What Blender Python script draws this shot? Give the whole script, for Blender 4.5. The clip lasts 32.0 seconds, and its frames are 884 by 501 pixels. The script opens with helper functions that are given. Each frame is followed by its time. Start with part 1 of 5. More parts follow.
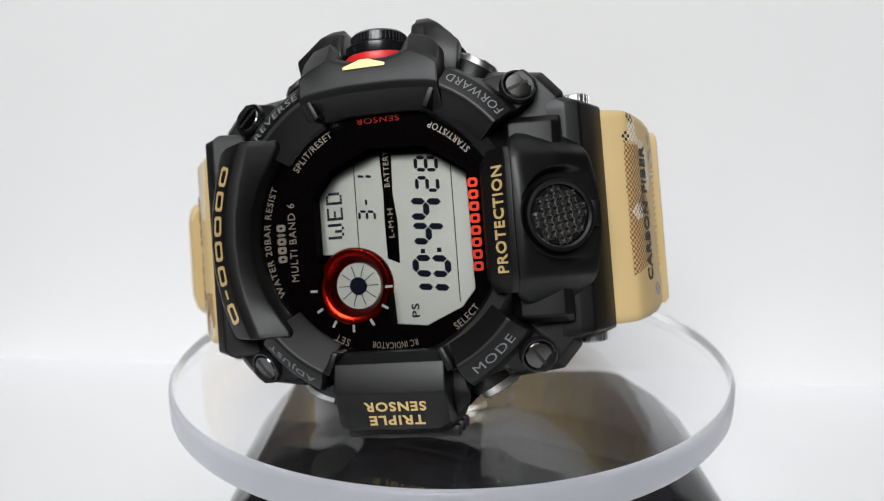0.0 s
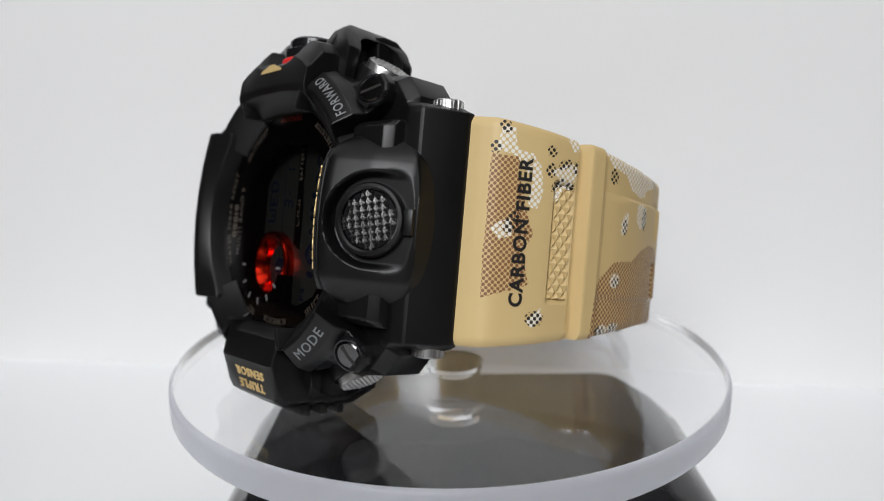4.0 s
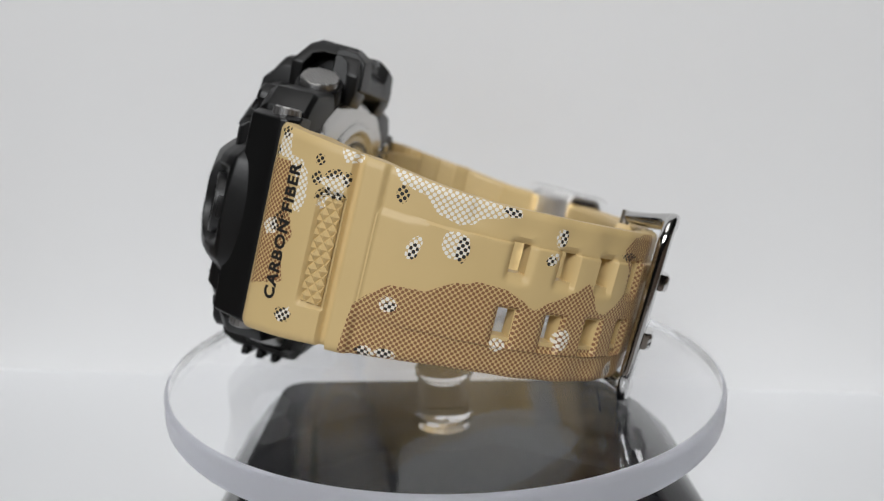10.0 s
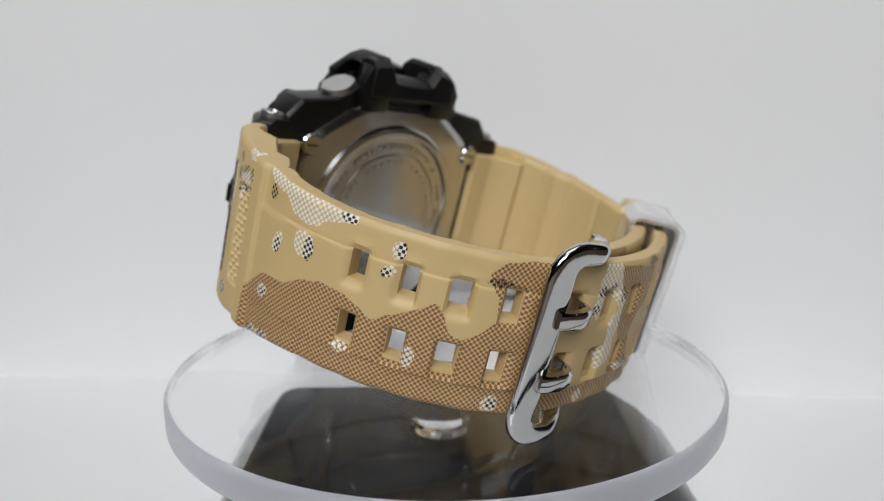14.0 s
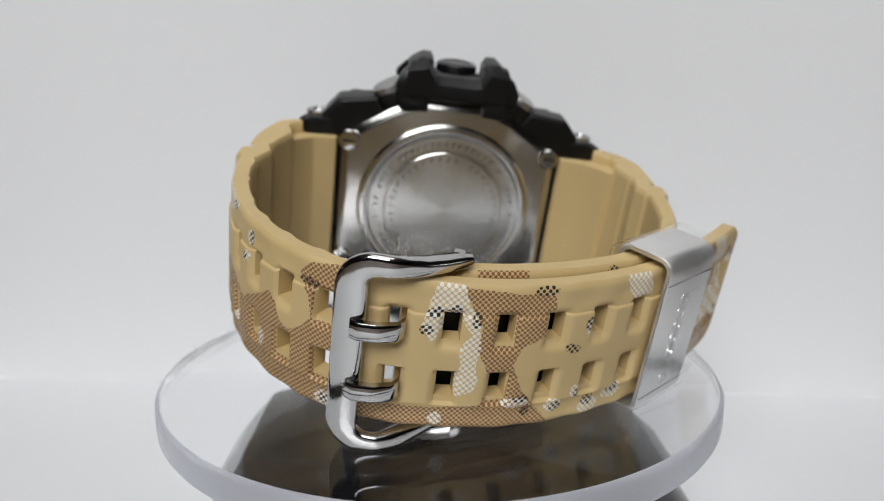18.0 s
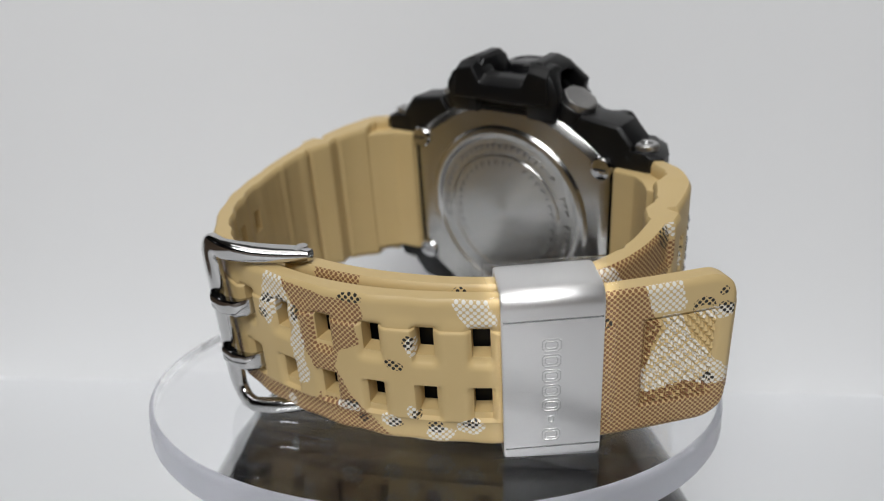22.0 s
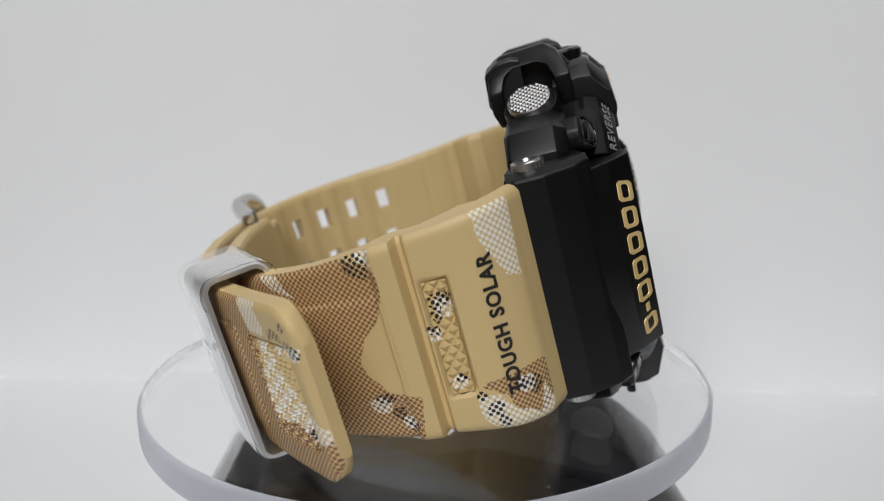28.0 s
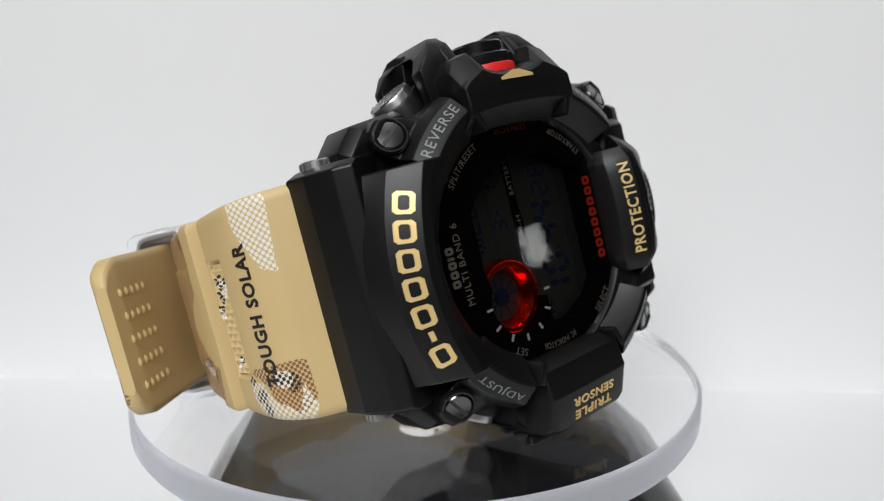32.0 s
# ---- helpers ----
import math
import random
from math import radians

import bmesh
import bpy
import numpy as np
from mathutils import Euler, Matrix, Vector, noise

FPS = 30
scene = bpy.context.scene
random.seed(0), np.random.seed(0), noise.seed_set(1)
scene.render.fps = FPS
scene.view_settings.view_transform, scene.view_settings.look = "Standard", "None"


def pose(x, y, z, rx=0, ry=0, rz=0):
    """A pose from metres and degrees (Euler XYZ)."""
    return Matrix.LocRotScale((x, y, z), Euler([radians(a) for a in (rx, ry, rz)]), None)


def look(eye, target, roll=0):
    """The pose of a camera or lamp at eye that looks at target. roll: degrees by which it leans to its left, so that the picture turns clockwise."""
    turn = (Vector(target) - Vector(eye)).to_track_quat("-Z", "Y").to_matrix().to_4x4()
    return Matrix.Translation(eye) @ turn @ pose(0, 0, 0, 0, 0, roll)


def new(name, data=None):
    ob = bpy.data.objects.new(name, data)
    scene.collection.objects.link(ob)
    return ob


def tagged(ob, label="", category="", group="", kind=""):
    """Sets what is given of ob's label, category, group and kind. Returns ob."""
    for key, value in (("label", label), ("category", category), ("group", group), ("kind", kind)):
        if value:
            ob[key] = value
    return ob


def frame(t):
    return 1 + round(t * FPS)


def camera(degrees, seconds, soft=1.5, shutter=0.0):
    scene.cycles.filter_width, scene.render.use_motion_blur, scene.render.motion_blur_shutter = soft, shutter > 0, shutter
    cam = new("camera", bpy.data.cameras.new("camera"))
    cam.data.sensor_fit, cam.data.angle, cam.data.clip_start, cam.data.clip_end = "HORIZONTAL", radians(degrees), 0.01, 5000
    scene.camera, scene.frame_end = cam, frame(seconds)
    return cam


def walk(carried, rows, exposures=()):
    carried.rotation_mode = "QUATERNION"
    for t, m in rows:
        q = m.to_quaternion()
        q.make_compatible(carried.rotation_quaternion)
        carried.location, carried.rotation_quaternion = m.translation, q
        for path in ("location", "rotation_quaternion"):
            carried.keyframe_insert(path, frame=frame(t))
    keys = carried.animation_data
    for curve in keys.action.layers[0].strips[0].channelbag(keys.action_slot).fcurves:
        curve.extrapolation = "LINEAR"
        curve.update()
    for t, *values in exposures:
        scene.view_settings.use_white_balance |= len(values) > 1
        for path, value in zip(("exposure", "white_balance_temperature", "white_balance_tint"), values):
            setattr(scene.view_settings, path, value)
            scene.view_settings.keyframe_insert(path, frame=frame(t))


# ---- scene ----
cam = camera(61.40, 32.0, soft=1.1)
cam.data.dof.use_dof, cam.data.dof.focus_distance, cam.data.dof.aperture_fstop = True, 0.098, 20.0
# seconds, heading, tilt of the camera; turn of the turntable (degrees)
ROWS = [
    (0.0, 1.02, -13.03, 0.00), (0.5, 1.02, -12.96, -4.67), (1.0, 0.89, -12.91, -9.34), (1.5, 0.77, -12.99, -13.89),
    (2.0, 0.74, -12.99, -18.35), (2.5, 0.82, -12.95, -22.78), (3.0, 0.80, -12.95, -27.34), (3.5, 0.68, -12.96, -31.96),
    (4.0, 0.75, -12.85, -36.56), (4.5, 0.77, -12.74, -41.16), (5.0, 0.80, -12.63, -45.71), (5.5, 0.87, -12.52, -50.26),
    (6.0, 0.82, -12.53, -54.74), (6.5, 0.60, -12.48, -59.20), (7.0, 0.51, -12.53, -63.65), (7.5, 0.46, -12.60, -68.06),
    (8.0, 0.38, -12.66, -72.45), (8.5, 0.24, -12.77, -76.83), (9.0, 0.18, -12.54, -81.20), (9.5, 0.01, -12.44, -85.57),
    (10.0, -0.08, -12.35, -89.94), (10.5, -0.19, -12.21, -94.32), (11.0, -0.25, -12.40, -98.73), (11.5, -0.32, -12.27, -103.17),
    (12.0, -0.26, -12.09, -107.66), (12.5, -0.34, -11.93, -112.22), (13.0, -0.34, -11.90, -116.84), (13.5, -0.30, -12.04, -121.55),
    (14.0, -0.35, -11.98, -126.35), (14.5, -0.44, -11.92, -131.25), (15.0, -0.55, -11.90, -136.23), (15.5, -0.65, -11.88, -141.21),
    (16.0, -0.76, -11.86, -146.20), (16.5, -0.86, -11.83, -151.18), (17.0, -0.89, -11.95, -156.18), (17.5, -0.94, -11.98, -161.19),
    (18.0, -1.01, -11.96, -166.23), (18.5, -0.97, -11.92, -171.28), (19.0, -1.10, -11.90, -176.35), (19.5, -1.06, -12.01, -181.47),
    (20.0, -1.04, -11.99, -186.64), (20.5, -1.05, -11.96, -191.84), (21.0, -1.08, -11.98, -197.05), (21.5, -1.14, -12.06, -202.22),
    (22.0, -1.17, -11.99, -207.36), (22.5, -1.18, -11.99, -212.49), (23.0, -1.20, -11.94, -217.66), (23.5, -1.26, -11.94, -222.89),
    (24.0, -1.31, -12.02, -228.19), (24.5, -1.37, -12.08, -233.53), (25.0, -1.40, -12.06, -238.91), (25.5, -1.43, -12.05, -244.29),
    (26.0, -1.46, -12.04, -249.67), (26.5, -1.49, -12.02, -255.05), (27.0, -1.36, -12.11, -260.41), (27.5, -1.43, -12.08, -265.75),
    (28.0, -1.37, -12.09, -271.07), (28.5, -1.32, -12.25, -276.36), (29.0, -1.28, -12.56, -281.62), (29.5, -1.39, -12.48, -286.86),
    (30.0, -1.49, -12.35, -292.07), (30.5, -1.54, -12.32, -297.24), (31.0, -1.62, -12.31, -302.35), (31.5, -1.65, -12.33, -307.44),
    (32.0, -1.71, -12.22, -312.50),
]
EYE = (0.0, -0.130, 0.086)
EXPOSURES = [(0.0, 0.28), (2.0, 0.27), (3.0, 0.20), (6.0, 0.08), (10.0, -0.06), (20.0, -0.09), (24.0, -0.17), (28.0, -0.13), (30.5, 0.09), (32.0, 0.18)]
walk(cam, [(t, pose(*EYE, 90 + tilt, 0.60, head)) for t, head, tilt, turn in ROWS], EXPOSURES)
# the watch on the turntable at zero turn: its axes (towards the long strap, towards the crown, out of the face) and dial centre
AXES = Matrix(((0.97736, -0.06809, -0.20031), (-0.17805, 0.24668, -0.95260), (0.11427, 0.96670, 0.22897)))
DIAL = Vector((-0.00996, -0.03208, 0.06601))
MM = 0.001
DISC_TOP = 0.0373


# ---- light ----
world = bpy.data.worlds.new("room_air")
scene.world = world
world.use_nodes = True
world.node_tree.nodes["Background"].inputs["Color"].default_value = (0.86, 0.93, 1.0, 1)
world.node_tree.nodes["Background"].inputs["Strength"].default_value = 0.05


def area(name, eye, target, size, power, colour):
    data = bpy.data.lights.new(name, "AREA")
    data.shape, data.size, data.size_y, data.energy, data.color = "RECTANGLE", size[0], size[1], power, colour
    ob = new(name, data)
    ob.matrix_world = look(eye, target)
    return ob


# Added overhead lamp for soft top light; no such fixture is known.
area("ceiling_panel_light", (0.0, -0.4, 1.58), (0.0, -0.4, 0.0), (1.0, 1.0), 6.0, (1.0, 0.985, 0.97))
# Added broad lamp in front for even light; its source is unseen.
area("room_window_light", (-0.21, -0.95, 0.80), (0.0, 0.0, 0.05), (0.76, 0.42), 11.8, (0.97, 0.985, 1.0))
area("side_lamp_light_a", (-0.55, -0.03, 0.142), (0.0, 0.0, 0.06), (0.034, 0.018), 0.012, (1.0, 0.99, 0.97))
area("side_lamp_light_b", (0.55, -0.13, 0.135), (0.0, 0.0, 0.06), (0.020, 0.030), 0.012, (1.0, 0.99, 0.97))


# ---- materials ----
def nodes_of(name):
    m = bpy.data.materials.new(name)
    m.use_nodes = True
    t = m.node_tree
    return m, t, t.nodes["Principled BSDF"]


def node(t, kind, **sets):
    n = t.nodes.new(kind)
    for k, v in sets.items():
        n.inputs[k.replace("_", " ")].default_value = v
    return n


def math_node(t, op, a, b=None):
    n = t.nodes.new("ShaderNodeMath")
    n.operation = op
    for i, v in enumerate((a, b)):
        if v is None:
            continue
        if isinstance(v, (int, float)):
            n.inputs[i].default_value = v
        else:
            t.links.new(v, n.inputs[i])
    return n.outputs[0]


def mix_colour(t, fac, a, b):
    n = t.nodes.new("ShaderNodeMix")
    n.data_type = "RGBA"
    for i, v in ((0, fac), (6, a), (7, b)):
        if isinstance(v, (int, float)):
            n.inputs[i].default_value = v
        elif isinstance(v, tuple):
            n.inputs[i].default_value = (*v, 1)
        else:
            t.links.new(v, n.inputs[i])
    return n.outputs[2]


def noise_of(t, scale, detail=3.0, rough=0.5, coord=None):
    n = node(t, "ShaderNodeTexNoise", Scale=scale, Detail=detail, Roughness=rough)
    c = coord or t.nodes.new("ShaderNodeTexCoord").outputs["Object"]
    t.links.new(c, n.inputs["Vector"])
    return n.outputs["Fac"]


def bump_of(t, bsdf, height, strength, distance):
    b = node(t, "ShaderNodeBump", Strength=strength, Distance=distance)
    t.links.new(height, b.inputs["Height"])
    t.links.new(b.outputs["Normal"], bsdf.inputs["Normal"])


def surface(name, dark, light, scale, rough, spread=0.08, metal=0.0, grain=0.0, grain_scale=4000.0, coat=0.0, spec=0.5):
    """Two tones mixed by a slow noise, roughness that varies with it, and a fine grain in the relief."""
    m, t, b = nodes_of(name)
    slow = noise_of(t, scale, 4.0, 0.6)
    t.links.new(mix_colour(t, slow, dark, light), b.inputs["Base Color"])
    r = math_node(t, "MULTIPLY_ADD", slow, spread)
    r.node.inputs[2].default_value = rough - spread / 2
    t.links.new(r, b.inputs["Roughness"])
    b.inputs["Metallic"].default_value = metal
    b.inputs["Coat Weight"].default_value = coat
    b.inputs["Specular IOR Level"].default_value = spec
    if grain:
        bump_of(t, b, noise_of(t, grain_scale, 2.0), grain, 0.00005)
    return m


RESIN = surface("black_resin", (0.0020, 0.0020, 0.0022), (0.0034, 0.0034, 0.0037), 160.0, 0.40, 0.10, grain=0.25, grain_scale=6000.0, spec=0.42)
RESIN_SHINY = surface("shiny_black_plastic", (0.006, 0.006, 0.007), (0.010, 0.010, 0.011), 200.0, 0.22, 0.06)
STEEL = surface("steel", (0.50, 0.495, 0.49), (0.60, 0.595, 0.59), 300.0, 0.34, 0.08, metal=1.0)
# Black that stands in for the shade behind the strap's holes.
CARBON = surface("hole_shade_black", (0.006, 0.006, 0.006), (0.012, 0.012, 0.012), 900.0, 0.45, 0.1, spec=0.2)
BRUSHED = surface("brushed_steel", (0.74, 0.735, 0.73), (0.82, 0.815, 0.81), 40.0, 0.40, 0.06, metal=1.0)
CHROME = surface("chrome", (0.52, 0.515, 0.51), (0.60, 0.595, 0.59), 120.0, 0.10, 0.05, metal=1.0)
SCREW_DARK = surface("dark_screw_metal", (0.11, 0.11, 0.11), (0.15, 0.15, 0.15), 900.0, 0.20, 0.08, metal=1.0)
BUTTON_METAL = surface("grey_button_metal", (0.25, 0.25, 0.248), (0.31, 0.31, 0.308), 900.0, 0.24, 0.06, metal=1.0)
GOLD = surface("gold_print", (0.78, 0.55, 0.22), (0.86, 0.64, 0.30), 900.0, 0.38, 0.08, metal=0.35)
GREY_INK = surface("grey_print", (0.20, 0.21, 0.22), (0.27, 0.28, 0.29), 700.0, 0.5)
PALE_INK = surface("pale_print", (0.24, 0.205, 0.17), (0.29, 0.25, 0.21), 700.0, 0.42, metal=0.85)
RED_INK = surface("red_print", (0.52, 0.030, 0.012), (0.60, 0.042, 0.016), 700.0, 0.42, metal=0.8)
DIM_RED_INK = surface("dim_red_print", (0.16, 0.008, 0.004), (0.20, 0.012, 0.006), 700.0, 0.45, metal=0.8)
BLACK_INK = surface("black_print", (0.012, 0.011, 0.011), (0.02, 0.018, 0.016), 700.0, 0.45)
DIAL_BLACK = surface("dial_black", (0.0007, 0.0004, 0.0004), (0.0012, 0.0006, 0.0007), 200.0, 0.5, spec=0.01)
RED_RING = surface("red_anodised_metal", (0.44, 0.010, 0.004), (0.54, 0.025, 0.008), 500.0, 0.18, 0.06, metal=1.0)
RED_SEAL = surface("red_rubber_seal", (0.72, 0.02, 0.02), (0.80, 0.03, 0.03), 500.0, 0.4)
LCD_GREY = surface("lcd_grey", (0.082, 0.084, 0.075), (0.089, 0.091, 0.082), 90.0, 0.40, 0.02, metal=1.0)
slant = LCD_GREY.node_tree.nodes.new("ShaderNodeVectorTransform")
slant.vector_type, slant.convert_from, slant.convert_to = "NORMAL", "OBJECT", "WORLD"
slant.inputs[0].default_value = (0.10, 0.18, 0.979)
LCD_GREY.node_tree.links.new(slant.outputs[0], LCD_GREY.node_tree.nodes["Principled BSDF"].inputs["Normal"])
LCD_INK = surface("lcd_segment", (0.0020, 0.0030, 0.0080), (0.0030, 0.0045, 0.0110), 400.0, 0.5, spec=0.05)
WHITE_MARK = surface("white_mark", (0.34, 0.34, 0.34), (0.40, 0.40, 0.40), 900.0, 0.42, metal=0.6)
WALL_WHITE = surface("white_backdrop_board", (0.80, 0.80, 0.805), (0.85, 0.85, 0.85), 9.0, 0.75, 0.1, grain=0.2, grain_scale=900.0)
TABLE_WHITE = surface("white_table_laminate", (0.76, 0.77, 0.79), (0.80, 0.81, 0.82), 12.0, 0.42, 0.08, grain=0.1, grain_scale=900.0)
ROOM_DARK = surface("room_wall_dark", (0.014, 0.014, 0.0145), (0.019, 0.019, 0.019), 3.0, 0.8)
CEILING_PAINT = surface("ceiling_paint", (0.45, 0.45, 0.44), (0.50, 0.50, 0.49), 3.0, 0.85)
FLOOR_WOOD = surface("floor_wood", (0.07, 0.045, 0.030), (0.11, 0.075, 0.05), 6.0, 0.5)
BASE_BLACK = surface("glossy_black_plastic", (0.005, 0.005, 0.006), (0.008, 0.008, 0.009), 60.0, 0.05, 0.04, spec=0.035)


def clear(name, ior, tint, rough):
    m, t, b = nodes_of(name)
    b.inputs["Base Color"].default_value = (*tint, 1)
    b.inputs["Transmission Weight"].default_value = 1.0
    b.inputs["IOR"].default_value = ior
    b.inputs["Roughness"].default_value = rough
    return m


def brush(m, stretch):
    """Long fine scratches along one direction."""
    t = m.node_tree
    at = t.nodes.new("ShaderNodeMapping")
    at.inputs["Scale"].default_value = stretch
    t.links.new(t.nodes.new("ShaderNodeTexCoord").outputs["Object"], at.inputs["Vector"])
    bump_of(t, t.nodes["Principled BSDF"], noise_of(t, 1.0, 3.0, 0.7, at.outputs["Vector"]), 0.22, 0.00003)


brush(BRUSHED, (9000.0, 260.0, 9000.0))



def thin_pane(name, head_on):
    """A thin flat pane: clear, with a sharp gloss on its face that grows towards grazing views."""
    m, t, b = nodes_of(name)
    gloss, clear_way, mix, weight = (t.nodes.new("ShaderNode" + k) for k in ("BsdfGlossy", "BsdfTransparent", "MixShader", "LayerWeight"))
    gloss.inputs["Roughness"].default_value = 0.0
    weight.inputs["Blend"].default_value = 0.5
    grow = math_node(t, "MULTIPLY_ADD", math_node(t, "POWER", weight.outputs["Facing"], 5.0), 1.0 - head_on)
    grow.node.inputs[2].default_value = head_on
    t.links.new(grow, mix.inputs[0])
    t.links.new(clear_way.outputs[0], mix.inputs[1])
    t.links.new(gloss.outputs[0], mix.inputs[2])
    t.links.new(mix.outputs[0], t.nodes["Material Output"].inputs["Surface"])
    t.nodes.remove(b)
    return m


GLASS = thin_pane("mineral_glass", 0.018)
ACRYLIC = clear("clear_acrylic", 1.38, (0.985, 0.988, 0.995), 0.01)
FROSTED = clear("frosted_acrylic_edge", 1.25, (0.90, 0.91, 0.96), 0.35)
FROSTED.node_tree.nodes["Principled BSDF"].inputs["Transmission Weight"].default_value = 0.80
WRAP = clear("clear_wrap_film", 1.16, (1, 1, 1), 0.02)


def camo():
    """Tan strap with halftone camouflage: dots of brown, white and black inside printed patches, laid out in millimetres along the strap."""
    m, t, b = nodes_of("tan_camouflage_resin")
    uv = t.nodes.new("ShaderNodeUVMap")
    uv.uv_map = "strap"
    sep = t.nodes.new("ShaderNodeSeparateXYZ")
    t.links.new(uv.outputs["UV"], sep.inputs[0])
    # millimetres
    s, u = math_node(t, "MULTIPLY", sep.outputs[0], 100.0), math_node(t, "MULTIPLY", sep.outputs[1], 100.0)
    p, q = math_node(t, "ADD", s, u), math_node(t, "SUBTRACT", s, u)

    def dots(pitch, radius, shift=0.5):
        out = []
        for v in (p, q):
            w = math_node(t, "SUBTRACT", math_node(t, "FRACT", math_node(t, "ADD", math_node(t, "DIVIDE", v, pitch), shift)), 0.5)
            out.append(math_node(t, "MULTIPLY", w, w))
        d = math_node(t, "SQRT", math_node(t, "ADD", out[0], out[1]))
        return math_node(t, "LESS_THAN", d, radius)

    def patch(name):
        a = t.nodes.new("ShaderNodeAttribute")
        a.attribute_name = name
        return math_node(t, "GREATER_THAN", a.outputs["Fac"], 0.5)

    slow = noise_of(t, 70.0, 4.0)
    tan = mix_colour(t, slow, (0.588, 0.428, 0.194), (0.648, 0.480, 0.23))
    c = mix_colour(t, math_node(t, "MULTIPLY", patch("brown"), dots(0.80, 0.43)), tan, (0.235, 0.105, 0.045))
    c = mix_colour(t, math_node(t, "MULTIPLY", patch("white"), dots(0.94, 0.42)), c, (0.80, 0.77, 0.70))
    c = mix_colour(t, math_node(t, "MULTIPLY", patch("black"), dots(0.94, 0.39, 0.0)), c, (0.014, 0.012, 0.010))
    t.links.new(c, b.inputs["Base Color"])
    b.inputs["Roughness"].default_value = 0.48
    bump_of(t, b, noise_of(t, 5000.0, 2.0), 0.15, 0.00004)
    return m


CAMO = camo()
TAN = surface("tan_resin", (0.588, 0.428, 0.194), (0.648, 0.480, 0.23), 70.0, 0.5, 0.08, grain=0.15, grain_scale=5000.0)


# ---- building ----
def finish(bm, angle=32.0):
    bmesh.ops.remove_doubles(bm, verts=bm.verts, dist=1e-7)
    bmesh.ops.recalc_face_normals(bm, faces=bm.faces)
    for f in bm.faces:
        f.smooth = True
    for e in bm.edges:
        e.smooth = len(e.link_faces) == 2 and e.calc_face_angle(3.2) < radians(angle)
    return bm


def part(name, bm, material, parent=None, label="", angle=32.0):
    """One mesh object, under a thing or a part. The bmesh is in millimetres."""
    bmesh.ops.scale(bm, vec=(MM, MM, MM), verts=bm.verts)
    finish(bm, angle)
    data = bpy.data.meshes.new(name)
    bm.to_mesh(data)
    bm.free()
    data.materials.append(material)
    ob = new(name, data)
    ob.parent = parent
    return tagged(ob, label)


def thing(name, label, category, group="", kind=""):
    return tagged(new(name), label, category, group, kind)


def prism(poly, z0, z1, bevel=0.0, bm=None, m=None, segments=2):
    """A polygon in x, y raised from z0 to z1, its edges rounded by bevel; m moves it."""
    b = bmesh.new()
    lo, hi = [b.verts.new((x, y, z0)) for x, y in poly], [b.verts.new((x, y, z1)) for x, y in poly]
    n = len(poly)
    b.faces.new(lo[::-1])
    b.faces.new(hi)
    for i in range(n):
        b.faces.new((lo[i], lo[(i + 1) % n], hi[(i + 1) % n], hi[i]))
    bmesh.ops.recalc_face_normals(b, faces=b.faces)
    if bevel:
        bmesh.ops.bevel(b, geom=b.edges[:], offset=bevel, segments=segments, profile=0.5, affect="EDGES", clamp_overlap=True)
    return into(b, bm, m)


def into(b, bm, m):
    if m is not None:
        bmesh.ops.transform(b, matrix=m, verts=b.verts)
    if bm is None:
        return b
    keep = bpy.data.meshes.new("tmp")
    b.to_mesh(keep)
    b.free()
    bm.from_mesh(keep)
    bpy.data.meshes.remove(keep)
    return bm


def lathe(profile, n=48, bm=None, m=None, closed=True):
    """A profile of (radius, z) turned about z. Radius 0 closes an end."""
    b = bmesh.new()
    rings = []
    for r, z in profile:
        rings.append([b.verts.new((0, 0, z))] if r == 0 else
                     [b.verts.new((r * math.cos(2 * math.pi * i / n), r * math.sin(2 * math.pi * i / n), z)) for i in range(n)])
    pairs = list(zip(rings, rings[1:])) + ([(rings[-1], rings[0])] if closed and len(rings[0]) > 1 and len(rings[-1]) > 1 else [])
    for p, q in pairs:
        for i in range(n):
            j = (i + 1) % n
            if len(p) == 1 and len(q) == 1:
                break
            if len(p) == 1:
                b.faces.new((p[0], q[i], q[j]))
            elif len(q) == 1:
                b.faces.new((p[i], q[0], p[j]))
            else:
                b.faces.new((p[i], p[j], q[j], q[i]))
    return into(b, bm, m)


def loft(sections, bm=None, m=None, bevel=0.0):
    """A solid through sections that have as many points each; its ends are closed."""
    b = bmesh.new()
    rows = [[b.verts.new(p) for p in s] for s in sections]
    n = len(rows[0])
    for p, q in zip(rows, rows[1:]):
        for i in range(n):
            b.faces.new((p[i], p[(i + 1) % n], q[(i + 1) % n], q[i]))
    b.faces.new(rows[0][::-1])
    b.faces.new(rows[-1])
    bmesh.ops.recalc_face_normals(b, faces=b.faces)
    if bevel:
        sharp = [e for e in b.edges if len(e.link_faces) == 2 and e.calc_face_angle(0) > radians(22)]
        bmesh.ops.bevel(b, geom=sharp, offset=bevel, segments=2, profile=0.5, affect="EDGES", clamp_overlap=True)
    return into(b, bm, m)


def box(x0, x1, y0, y1, z0, z1, bevel=0.0, bm=None, m=None):
    return prism([(x0, y0), (x1, y0), (x1, y1), (x0, y1)], z0, z1, bevel, bm, m)


def round_rect(w, h, r, n=6, cx=0.0, cy=0.0):
    pts = []
    for k, (sx, sy) in enumerate(((1, 1), (-1, 1), (-1, -1), (1, -1))):
        for i in range(n + 1):
            a = math.pi / 2 * (k + i / n)
            pts.append((cx + sx * (w / 2 - r) + r * math.cos(a), cy + sy * (h / 2 - r) + r * math.sin(a)))
    return pts


